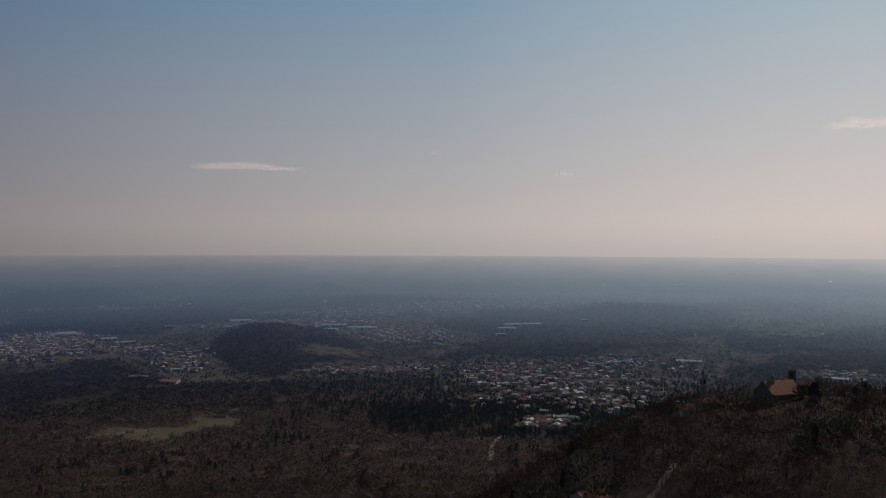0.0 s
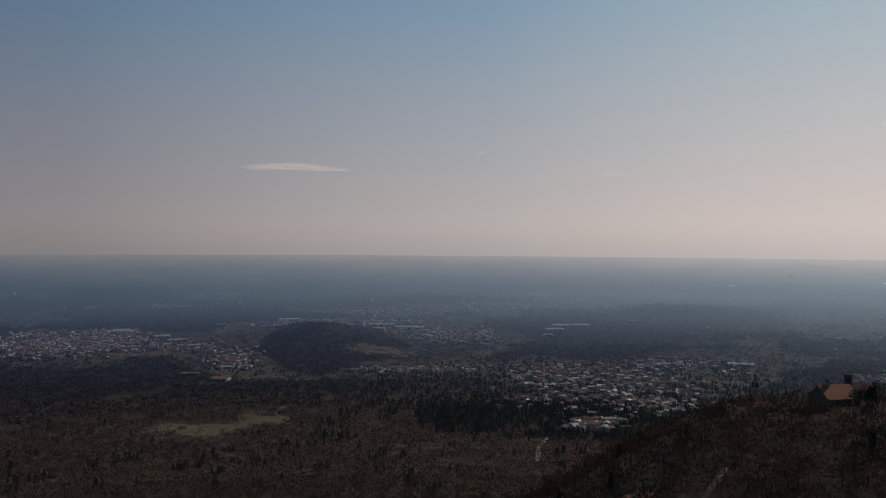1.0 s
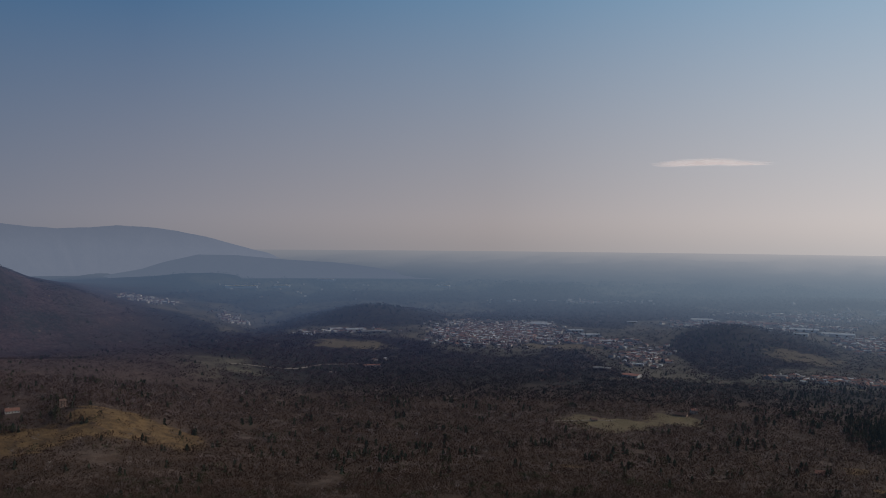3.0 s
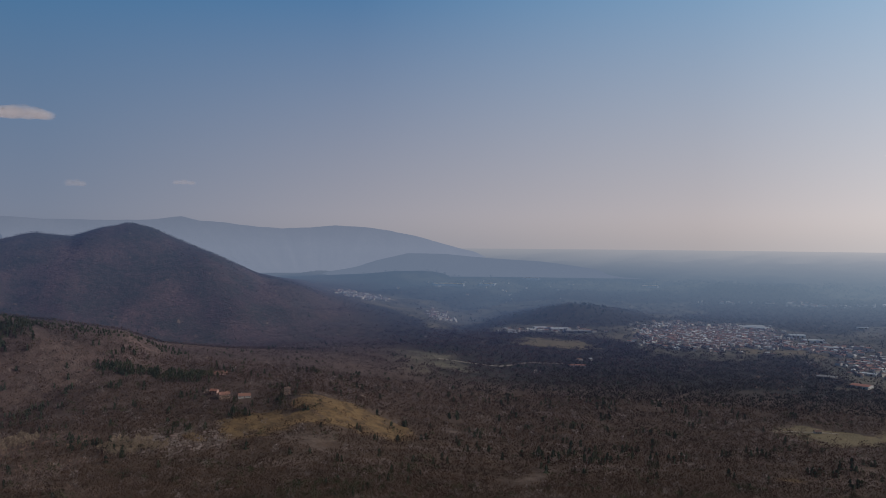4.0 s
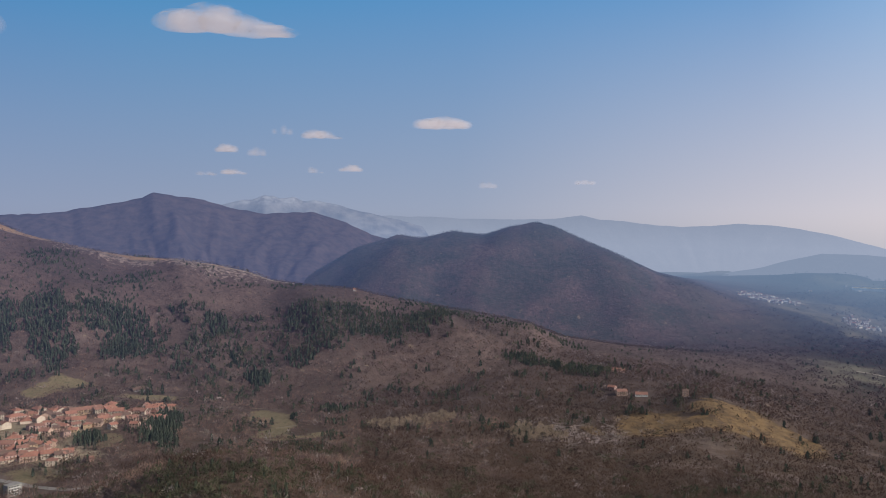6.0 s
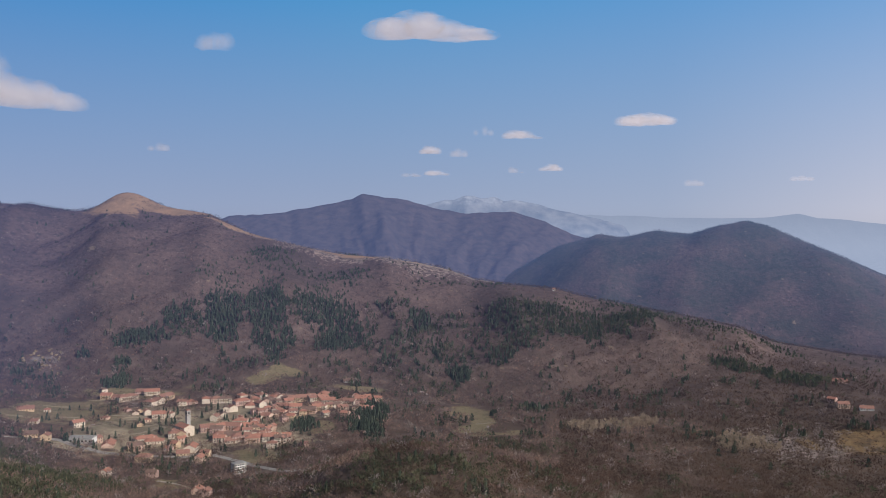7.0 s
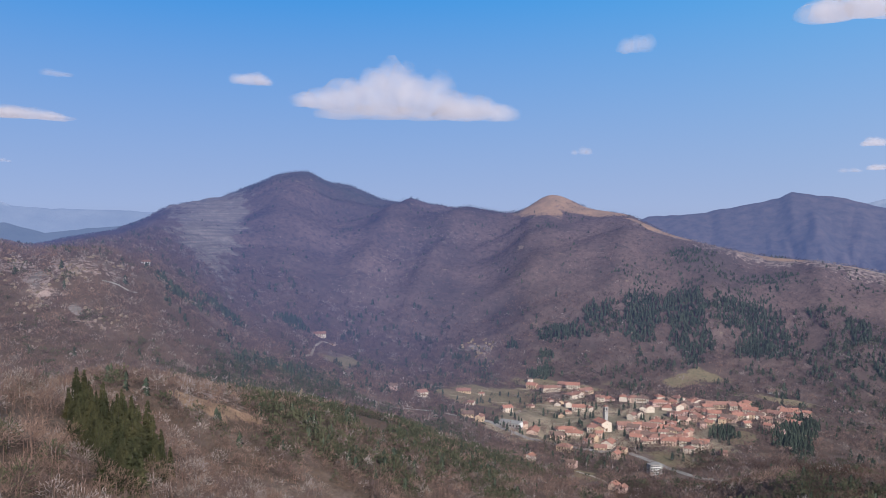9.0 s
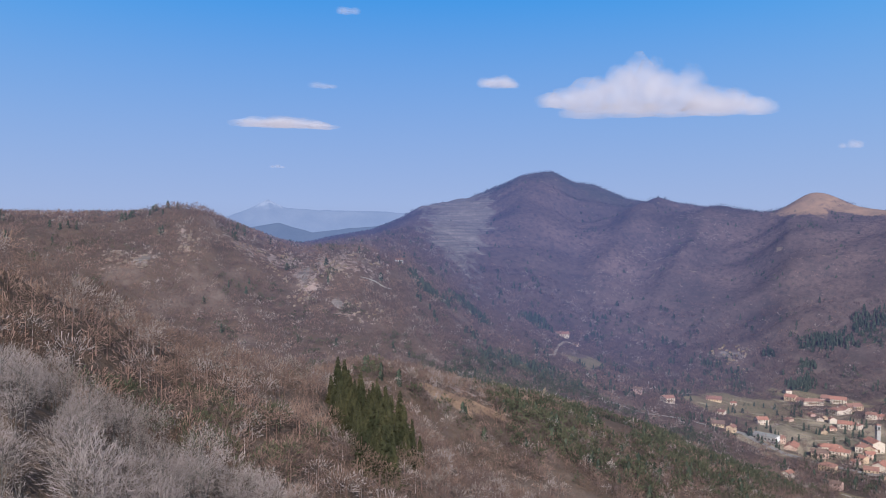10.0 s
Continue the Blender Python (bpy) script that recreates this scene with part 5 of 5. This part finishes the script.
def build_village():
    g = random.Random(21)
    for quarter, tones, twist in ((UPPER, (0, 1, 0, 4, 3), 30), (SQUARE, (1, 0, 0, 4, 3), 25), (LANES, (0, 1, 4, 0, 3), 22), (EAST_END, (0, 0, 1, 4, 3), 22)):
        for b, r, w in quarter:
            for again in range(1 if quarter is UPPER else 2 if quarter is SQUARE else 3):
                house(b + again * g.choice((-1, 1)) * g.uniform(0.35, 0.6), r + again * g.uniform(-22, 22), max(w * (1.0 - 0.15 * again), 8.0), g.choice(tones), g.choice((0, 0, 0, 1, 1, 2)), g.choice((1, 2, 2, 2)) if w > 9 else 1, g.gauss(0, twist) + g.choice((0, 0, 0, 90)), hip=g.random() < 0.25)


build_village()


def village_green():
    """Garden trees between the houses: leafless shrubs and dark evergreens."""
    p = scatter(87, 114, 880, 1330, 8.5)
    p = p[(cover([(100, 1110, 8.5, 130)], p[:, 0], p[:, 1]) > 0.2) & (cloudy(p[:, 0] / 30, p[:, 1] / 30, 3) > -0.02) & (cover(CLEAR[:11], p[:, 0], p[:, 1]) < 0.4)]
    base, size, turn = planted(p, 4.0, 8.0)
    dark = RNG.rand(len(p)) < 0.16
    v, f = spread(bare_crown(44, 0.5, 71, 0.028, (0.12, 0.28)), base[~dark], size[~dark], turn[~dark])
    from_arrays("garden_trees", v, f, M_BARE, kind="stuff", label="leafless garden trees and shrubs between the houses", category="trees")
    v, f = spread(fir_crown(5, 7, 72, 0.24), base[dark], size[dark] * 1.5, turn[dark])
    from_arrays("garden_conifers", v, f, M_FIR, kind="stuff", label="dark garden conifers between the houses", category="trees")


village_green()


def garden_wall(bearing, distance, long, turn):
    root = new("garden_wall")
    m = Matrix.Translation(spot(bearing, distance)) @ Matrix.Rotation(radians(bearing + turn), 4, "Z")
    n = max(3, int(long / 6))
    verts, faces = [], []
    for k in range(n + 1):
        for y, top in ((-0.3, 0), (-0.3, 1), (0.3, 1), (0.3, 0)):
            p = m @ Vector(((k / n - 0.5) * long, y, 0))
            z = float(ground_z(p.x, p.y))
            verts.append((p.x, p.y, z + (0.8 if top else -1.5)))
    for k in range(n):
        faces += [(4 * k + j, 4 * k + j + 1, 4 * k + 5 + j, 4 * k + 4 + j) for j in range(3)]
    faces += [(3, 2, 1, 0), (4 * n, 4 * n + 1, 4 * n + 2, 4 * n + 3)]
    part("stones", (verts, faces), M_STONE, root)
    return tagged(root, "low stone terrace wall between garden plots", "wall", "terrace walls of the village")


def terraces():
    g = random.Random(8)
    for b, r, wb, wr, count in ((108, 1220, 3.5, 60, 14), (104, 1190, 2.5, 90, 12), (102, 1120, 3, 60, 8), (90, 1270, 3, 50, 8), (82, 1130, 1.6, 50, 5), (84.5, 1230, 2.0, 60, 6)):
        for k in range(count):
            garden_wall(b + g.uniform(-wb, wb), r + g.uniform(-wr, wr), g.uniform(14, 32), g.gauss(0, 14))


terraces()


def church():
    """The village church: nave, apse end, portal gable and a slim bell tower."""
    root = new("church")
    part("nave", gabled(22, 14, 10, 3.2, 4), PLASTER[0], root)
    part("nave_roof", gable_roof(22, 14, 10, 3.2), TILES[0], root)
    part("aisle", gabled(16, 6, 6, 1.2, 4), PLASTER[1], root).location = (-2, -9.5, 0)
    part("aisle_roof", gable_roof(16, 6, 6, 1.2), TILES[0], root).location = (-2, -9.5, 0)
    tower = part("bell_tower", box(-2.3, 2.3, -2.3, 2.3, -4, 27), PLASTER[5], root, "slim grey stone bell tower")
    tower.location = (-8, 8.5, 0)
    part("cornice", box(-2.7, 2.7, -2.7, 2.7, 21, 21.5), M_STONE, tower)
    for a in (0, 90, 180, 270):
        o = part("belfry_opening", box(-0.9, 0.9, -2.36, -2.2, 22.2, 25.4), M_PANE, tower)
        o.rotation_euler.z = radians(a)
    part("tower_roof", hip_roof(4.6, 4.6, 27, 2.2), TILES[1], tower)
    for k in range(3):
        part("window", box(-7 + 6 * k, -6 + 6 * k, -7.1, -6.95, 6.4, 8.8), M_PANE, root)
    part("portal", box(10.95, 11.12, -1.2, 1.2, 0, 3.6), M_SHUTTER, root)
    part("round_window", tube([(10.9, 0, 8.2), (11.12, 0, 8.2)], (1.1, 1.1), 12), M_PANE, root)
    root.matrix_world = Matrix.Translation(spot(100.9, 1085)) @ Matrix.Rotation(radians(101 - 62), 4, "Z")
    return tagged(root, "village church with terracotta roof and slim stone bell tower", "church")


church()


def hall():
    root = new("parish_hall")
    part("wall", gabled(27, 14, 6, 2.2, 4), PLASTER[5], root)
    part("roof", gable_roof(27, 14, 6, 2.2), M_GREYROOF, root)
    for k in range(6):
        part("window", box(-12 + 4.4 * k, -10.2 + 4.4 * k, -7.1, -6.95, 2, 4), M_PANE, root)
    part("gable_front", box(13.5, 13.6, -6.8, 6.8, 0, 5.9), PLASTER[2], root)
    root.matrix_world = Matrix.Translation(spot(107.0, 1062)) @ Matrix.Rotation(radians(107 - 24), 4, "Z")
    return tagged(root, "long grey hall with dark sheet roof and white gable", "hall")


hall()


def apartment():
    """A four-storey block with white balconies."""
    root = new("apartment_block")
    part("wall", box(-8, 8, -5, 5, -4, 12.4), PLASTER[5], root)
    part("roof", hip_roof(16, 10, 12.4, 1.6), M_GREYROOF, root)
    for s in range(4):
        b = part("balcony", box(-7.5, 5.0, -6.4, -5, 3 * s + 0.1, 3 * s + 0.3), PLASTER[5], root)
        part("parapet", box(-7.5, 5.0, -6.45, -6.35, 3 * s + 0.3, 3 * s + 1.2), PLASTER[2], b)
        for k in range(4):
            part("window", box(-7 + 3.2 * k, -5.4 + 3.2 * k, -5.06, -4.94, 3 * s + 0.5, 3 * s + 2.4), M_PANE, root)
    root.matrix_world = Matrix.Translation(spot(97.5, 912)) @ Matrix.Rotation(radians(97.5 + 28), 4, "Z") @ Matrix.Diagonal((0.85, 0.85, 0.85, 1))
    return tagged(root, "four-storey white apartment block with deep balconies", "apartment block")


apartment()

# houses on their own round the village and on the knolls
for b, r, w, tone, rt, st, turn, what in ((120.0, 1358, 21, 0, 1, 1, 10, "farmhouse"), (119.1, 1345, 9, 1, 2, 1, -20, "farmhouse"), (90.3, 1345, 16, 5, 2, 1, 5, "barn"), (58.6, 1345, 16, 1, 1, 2, 15, "farmhouse"), (59.2, 1372, 12, 4, 0, 2, -25, "farmhouse"),
                                   (57.3, 1338, 18, 2, 1, 1, 5, "barn"), (54.5, 1332, 9, 1, 2, 3, 0, "house"), (58.8, 1500, 22, 4, 1, 1, 0, "farmhouse"), (76.5, 1700, 5, 2, 1, 1, 0, "hut"), (20.2, 1440, 10, 5, 2, 1, 20, "barn"), (14.6, 1520, 20, 1, 2, 1, -10, "farmhouse"),
                                   (13.8, 1545, 12, 2, 1, 2, 15, "farmhouse"), (-9.9, 336, 12, 1, 0, 1, 40, "house"), (-11.2, 299, 9, 4, 0, 1, 30, "house"), (6.2, 1140, 14, 4, 1, 1, 0, "barn"), (131.0, 1158, 10, 2, 1, 1, 10, "house")):
    house(b, r, w, tone, rt, st, turn, name=what, group="scattered houses on the hills", where="among the bare woods")


# ---- the sanctuary on the near hill ----
def sanctuary():
    root = new("hill_church")
    part("wall", gabled(21, 18, 9, 7.2, 10), M_STONE, root)
    part("roof", gable_roof(21, 18, 9, 7.2), M_ORANGE, root, "bright orange tiled roof")
    lantern = part("drum", tube([(-4, 0, 15), (-4, 0, 18.2)], (1.6, 1.6), 8), PLASTER[0], root)
    part("dome", tube([(-4, 0, 18.2), (-4, 0, 19.0), (-4, 0, 19.6), (-4, 0, 20.2)], (1.8, 1.5, 0.8, 0.1), 8), M_GREYROOF, lantern)
    for k in range(5):
        part("window", box(-9 + 4 * k, -8 + 4 * k, -9.1, -8.95, 3.5, 6), M_PANE, root)
    part("side_wing", gabled(6, 8, 5, 2, 8), PLASTER[1], root).location = (13, 2, 0)
    part("wing_roof", gable_roof(6, 8, 5, 2), M_ORANGE, root).location = (13, 2, 0)
    root.matrix_world = Matrix.Translation(spot(-21.6, 446, -2.5)) @ Matrix.Rotation(radians(-21 + 38), 4, "Z") @ Matrix.Diagonal((0.8, 0.8, 0.76, 1))
    tagged(root, "hilltop sanctuary with orange tiled roof and small dome", "church")
    tower = new("bell_tower")
    part("shaft", box(-1.5, 1.5, -1.5, 1.5, -6, 17), PLASTER[5], tower)
    part("balcony", box(-2.1, 2.1, -2.1, 2.1, 12.0, 12.5), PLASTER[0], tower)
    part("lantern", tube([(0, 0, 17), (0, 0, 20)], (1.1, 1.0), 8), PLASTER[5], tower)
    part("cap", tube([(0, 0, 20), (0, 0, 21.2), (0, 0, 22.4)], (1.4, 0.8, 0.05), 8), M_GREYROOF, tower)
    for a in (0, 90, 180, 270):
        o = part("belfry_opening", box(-0.6, 0.6, -1.56, -1.44, 13.4, 16), M_PANE, tower)
        o.rotation_euler.z = radians(a)
    tower.matrix_world = Matrix.Translation(spot(-17.1, 446, 1.0)) @ Matrix.Rotation(radians(12), 4, "Z") @ Matrix.Diagonal((0.85, 0.85, 0.8, 1))
    tagged(tower, "dark bell tower with a balcony and pointed cap", "bell tower")
    high = new("watch_tower")
    part("shaft", box(-1.9, 1.9, -1.9, 1.9, -6, 19), M_STONE, high)
    for k in range(4):
        part("merlon", box(-1.9 + 1.1 * k, -1.3 + 1.1 * k, -1.9, -1.5, 19, 19.8), M_STONE, high)
    for a in (0, 90, 180, 270):
        o = part("opening", box(-0.6, 0.6, -1.96, -1.84, 15.4, 17.6), M_PANE, high)
        o.rotation_euler.z = radians(a)
    high.matrix_world = Matrix.Translation(spot(-22.4, 480, -2.0)) @ Matrix.Rotation(radians(-20), 4, "Z")
    tagged(high, "square stone tower standing among dark trees", "tower")


sanctuary()
house(-17.4, 440, 11, 5, 0, 1, 25, name="house", hip=True, group="houses on the near hill", where="beside the bell tower")
house(-16.1, 430, 6, 2, 0, 1, 10, name="house", group="houses on the near hill", where="below the bell tower")
house(-23.4, 452, 7, 1, 0, 2, -20, name="house", group="houses on the near hill", where="beside the sanctuary")


# ---- roads and tracks ----
def road(name, line, wide, material, label):
    """A strip draped over the land along rows of bearing and distance."""
    pts = [Vector((-math.sin(radians(b)) * r, math.cos(radians(b)) * r, 0)) for b, r in line]
    dense = []
    for a, b in zip(pts, pts[1:]):
        steps = max(2, int((b - a).length / 8))
        dense += [a.lerp(b, k / steps) for k in range(steps)]
    dense.append(pts[-1])
    verts, faces = [], []
    for k, p in enumerate(dense):
        way = (dense[min(k + 1, len(dense) - 1)] - dense[max(k - 1, 0)]).normalized()
        side = Vector((-way.y, way.x, 0)) * wide / 2
        z = max(float(ground_z(q.x, q.y)) for q in (p, p + side, p - side))
        for q, drop in ((p - side * 1.15, -1.2), (p - side, 0.35), (p + side, 0.35), (p + side * 1.15, -1.2)):
            verts.append((q.x, q.y, z + drop))
    for k in range(len(dense) - 1):
        faces += [(4 * k + j, 4 * k + 4 + j, 4 * k + 5 + j, 4 * k + 1 + j) for j in range(3)]
    me = bpy.data.meshes.new(name)
    me.from_pydata(verts, [], faces)
    me.materials.append(material)
    return tagged(new(name, me), label, "road", "", "structure")


road("road", VILLAGE_ROAD, 7.5, M_ROAD, "grey asphalt road below the village")
road("road", [(121.2, 1160), (120.5, 1194), (120.3, 1270), (119.8, 1330), (118.8, 1360)], 3.5, M_TRACK, "pale road up to the farmhouse")
road("road", [(102.6, 884), (101.6, 868), (100.8, 852), (100.3, 835)], 3, M_TRACK, "farm track through a field")
road("road", [(-3.2, 1110), (-3.3, 1160), (-3.4, 1232), (-3.8, 1290), (-4.3, 1330)], 7, M_TRACK, "pale road descending through the woods")
road("road", [(-3.9, 1650), (-3.9, 1712), (-3.7, 1830), (-3.6, 1980)], 7, M_ROAD, "straight street between houses")
road("road", [(22.8, 1430), (21, 1440), (20, 1447), (19, 1450)], 4, M_TRACK, "pale farm track across a meadow")
road("road", [(-12.4, 292), (-13.0, 304), (-13.8, 320), (-14.8, 340), (-15.4, 352)], 2.2, M_TRACK, "narrow pale path climbing the near hill")
road("road", [(44.5, 1960), (42, 1950), (40.5, 1952), (38.4, 2012), (36, 2030)], 8, M_TRACK, "pale road crossing the wooded foreland")
road("road", [(88, 1830), (86, 1815), (84, 1800), (82, 1790), (80.5, 1770)], 5, M_TRACK, "pale track along the ridge")
road("road", [(117, 1010), (114, 1030), (112, 1050), (110.5, 1060)], 4, M_ROAD, "lane into the village")
road("road", [(133.6, 985), (132.6, 1000), (131.5, 1008)], 1.2, M_ROAD, "pale track across the hillside")


# ---- towns of the plain ----
def warehouse(bearing, distance, wide, deep, high, roof, turn=0.0):
    root = new("warehouse")
    part("wall", gabled(wide, deep, high, deep * 0.06, 4), M_PALEROOF if roof else M_GREYROOF, root)
    part("roof", gable_roof(wide, deep, high, deep * 0.06, 0.4, 0.4), (M_GREYROOF, M_PALEROOF if distance < 3000 else M_SHEET, TILES[0])[roof], root)
    for k in range(3 if distance < 2900 else 0):
        x = (k - 1) * wide * 0.28
        part("gate", box(x - 2, x + 2, -deep / 2 - 0.12, -deep / 2 + 0.1, 0, high * 0.6), M_PANE, root)
    root.matrix_world = Matrix.Translation(spot(bearing, distance)) @ Matrix.Rotation(radians(bearing + turn), 4, "Z")
    return tagged(root, ("long grey-roofed warehouse on the plain", "long pale-roofed factory hall on the plain", "long building with a red roof on the plain")[roof], "warehouse", "halls on the plain")


SHEDS = [(24.0, 2616, 100, 1), (21.5, 2510, 70, 1), (20.5, 2438, 55, 1), (19.5, 2348, 45, 1), (13.4, 2806, 110, 1), (17.8, 2712, 30, 1), (9.9, 2620, 90, 1), (7.3, 2676, 130, 1), (5.4, 2632, 90, 1), (7.5, 2560, 50, 1), (16.1, 2076, 34, 1), (17.5, 2072, 38, 1),
         (19.7, 1998, 48, 0), (17.8, 1912, 60, 2), (-5.4, 2702, 120, 1), (-4.3, 2626, 70, 1), (-3.9, 2536, 45, 1), (8.8, 3022, 36, 1), (-9.5, 2802, 30, 1), (-13.9, 2174, 30, 1)]
SHEDS_MORE = [(-16.2, 2184, 60, 1), (-25.2, 2018, 50, 1), (-26.1, 1778, 32, 1), (43.7, 3474, 120, 1), (41.1, 3518, 80, 1), (38.2, 3674, 120, 1), (39.4, 2382, 26, 1), (36.3, 2464, 70, 1), (37.6, 2480, 60, 1), (35.1, 2426, 70, 0), (44.3, 3496, 80, 1),
              (23.9, 2632, 80, 1), (35.1, 1992, 40, 2), (28.3, 2436, 40, 1), (-10.6, 3736, 30, 1), (-15.5, 3740, 30, 1), (-19.1, 4082, 40, 1), (-24.5, 3892, 50, 1), (30.4, 3560, 60, 1), (1.8, 2448, 22, 1)]
for k, (b, r, w, roof) in enumerate(SHEDS + SHEDS_MORE):
    warehouse(b, r, w * (0.8, 0.6, 1.0)[k % 3], min(40, w * 0.5), 5 if w > 40 else 4, roof, (k * 37) % 40 - 20)


def town_material():
    out_mats = []
    for name, a, b in (("town_wall", (0.74, 0.66, 0.57), (0.33, 0.28, 0.24)), ("town_roof", (0.38, 0.19, 0.135), (0.17, 0.115, 0.09)), ("town_flat_roof", (0.80, 0.78, 0.74), (0.40, 0.38, 0.36))):
        n = Nodes(name)
        chance = n.add("ShaderNodeNewGeometry").outputs["Random Per Island"]
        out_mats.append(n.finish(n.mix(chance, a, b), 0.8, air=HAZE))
    return out_mats


def build_towns():
    """The crowded roofs of the plain, too many to tell apart."""
    g = np.random.RandomState(33)
    # bearing, distance, half-width (degrees), half-length, houses, mean width
    places = [(-8, 1780, 8, 300, 420, 11), (-6.8, 1405, 2.2, 50, 80, 12), (-11, 1590, 3, 80, 80, 11), (-5, 2010, 6, 130, 160, 11), (-12, 2150, 4, 90, 110, 11), (2.5, 2520, 3.2, 150, 420, 10), (9.5, 2760, 5.5, 40, 270, 12), (8, 2960, 6, 90, 260, 9), (26.6, 2440, 4.6, 210, 1500, 8)]
    places += [(17, 2180, 2, 130, 150, 10), (5, 2010, 4.5, 50, 140, 11), (20, 2330, 3, 60, 120, 10), (12, 2640, 4, 50, 120, 10), (21, 3230, 6.5, 60, 260, 9), (49.6, 2920, 1.6, 110, 150, 8), (44.4, 2800, 1.2, 80, 70, 8), (37, 2450, 3.5, 50, 80, 9), (34.9, 2070, 1.0, 30, 26, 10), (-2, 3150, 9, 140, 330, 11), (-25, 2100, 3, 110, 90, 11), (-16, 2600, 8, 300, 90, 10), (40, 3400, 9, 260, 60, 8)]
    mats = town_material()
    verts, faces, index = [], [], []
    for b, r, wb, wr, count, size in places:
        for k in range(count):
            bb, rr = b + wb * g.uniform(-1, 1) * g.uniform(0.3, 1.15), r + wr * g.uniform(-1, 1) * g.uniform(0.3, 1.15)
            p = spot(bb, rr)
            if (rr > 1650 and belt(np.array([p.x]), np.array([p.y]))[0] > 0.6 and g.rand() < 0.85) or (cover(CLEAR, np.array([p.x]), np.array([p.y]))[0] > 0.6 and rr > 1300):
                continue
            w, d, h = size * g.uniform(0.6, 1.7), size * g.uniform(0.6, 1.0), g.choice([3, 3.5, 4, 4.5, 6]) * (1.25 if rr < 2000 else 1.0)
            shape_v, shape_f = gabled(w, d, h, d * 0.2, 3)
            roof_v, roof_f = gable_roof(w, d, h, d * 0.2, 0.4, 0.4)
            m = Matrix.Translation(p) @ Matrix.Rotation(g.rand() * 6.28, 4, "Z")
            flat_one = 2 if g.rand() < 0.32 else 1
            for vs, fs, mat in ((shape_v, shape_f[:4], 0), (roof_v, roof_f[:2], flat_one)):
                start = len(verts)
                verts += [m @ Vector(v) for v in vs]
                faces += [tuple(i + start for i in f) for f in fs]
                index += [mat] * len(fs)
    me = bpy.data.meshes.new("town_houses")
    me.from_pydata(verts, [], faces)
    for m in mats:
        me.materials.append(m)
    me.polygons.foreach_set("material_index", np.array(index, dtype=np.int32))
    tagged(new("town_houses", me), "crowded pale houses with red roofs on the plain", "houses", "", "stuff")


build_towns()


# ---- rock outcrops ----
def outcrop(bearing, distance, wide, high, seed):
    """A crag broken into jagged lumps, strewn over the slope."""
    g = random.Random(seed)
    root = new("rock_outcrop")
    here = spot(bearing, distance)
    across, along = Vector((math.cos(radians(bearing)), math.sin(radians(bearing)), 0)), Vector((-math.sin(radians(bearing)), math.cos(radians(bearing)), 0))
    for k in range(11):
        bm = bmesh.new()
        made = bmesh.ops.create_icosphere(bm, subdivisions=2, radius=1.0)["verts"]
        flat = across * g.gauss(0, 0.7) * wide + along * g.gauss(0, 0.9) * wide
        p = here + flat
        lift = float(ground_z(p.x, p.y)) - here.z
        size = Vector((wide * g.uniform(0.08, 0.26), wide * 0.14, high * g.uniform(0.10, 0.26)))
        for v in made:
            j = 1 + 0.7 * noise.noise(v.co * 1.9 + Vector((seed, k, 0)))
            v.co = Vector((v.co.x * size.x, v.co.y * size.y, v.co.z * size.z)) * j
        part("boulder", bm, M_ROCK, root).location = (flat.x, flat.y, lift + size.z * 0.3)
    root.location = here
    return tagged(root, "pale broken rock outcrop on the wooded slope", "rock", "outcrops on the hillsides")


M_ROCK = simple_material("bare_rock", (0.31, 0.245, 0.215), (0.19, 0.15, 0.132), 0.15, 0.9, bump=0.3, fine=0.4)
OUTCROPS = [(148.8, 960, 14, 9), (148.0, 950, 12, 8), (149.4, 980, 10, 8), (144.6, 985, 12, 9), (145.0, 965, 8, 6), (145.4, 1110, 7, 7), (137.9, 955, 11, 8), (137.2, 940, 10, 8), (136.2, 985, 13, 9), (135.4, 990, 12, 9), (134.8, 1000, 10, 8), (133.7, 925, 11, 10), (133.4, 905, 9, 8),
            (109.6, 1470, 16, 11), (108.7, 1475, 14, 11), (109.2, 1440, 13, 8), (138.5, 1060, 12, 6), (140.5, 1050, 10, 6), (132.6, 1060, 10, 7), (141.5, 1000, 10, 5), (139.5, 985, 10, 5), (134.2, 1060, 10, 6)]
for k, (b, r, w, h) in enumerate(OUTCROPS):
    outcrop(b, r, w, h, k)
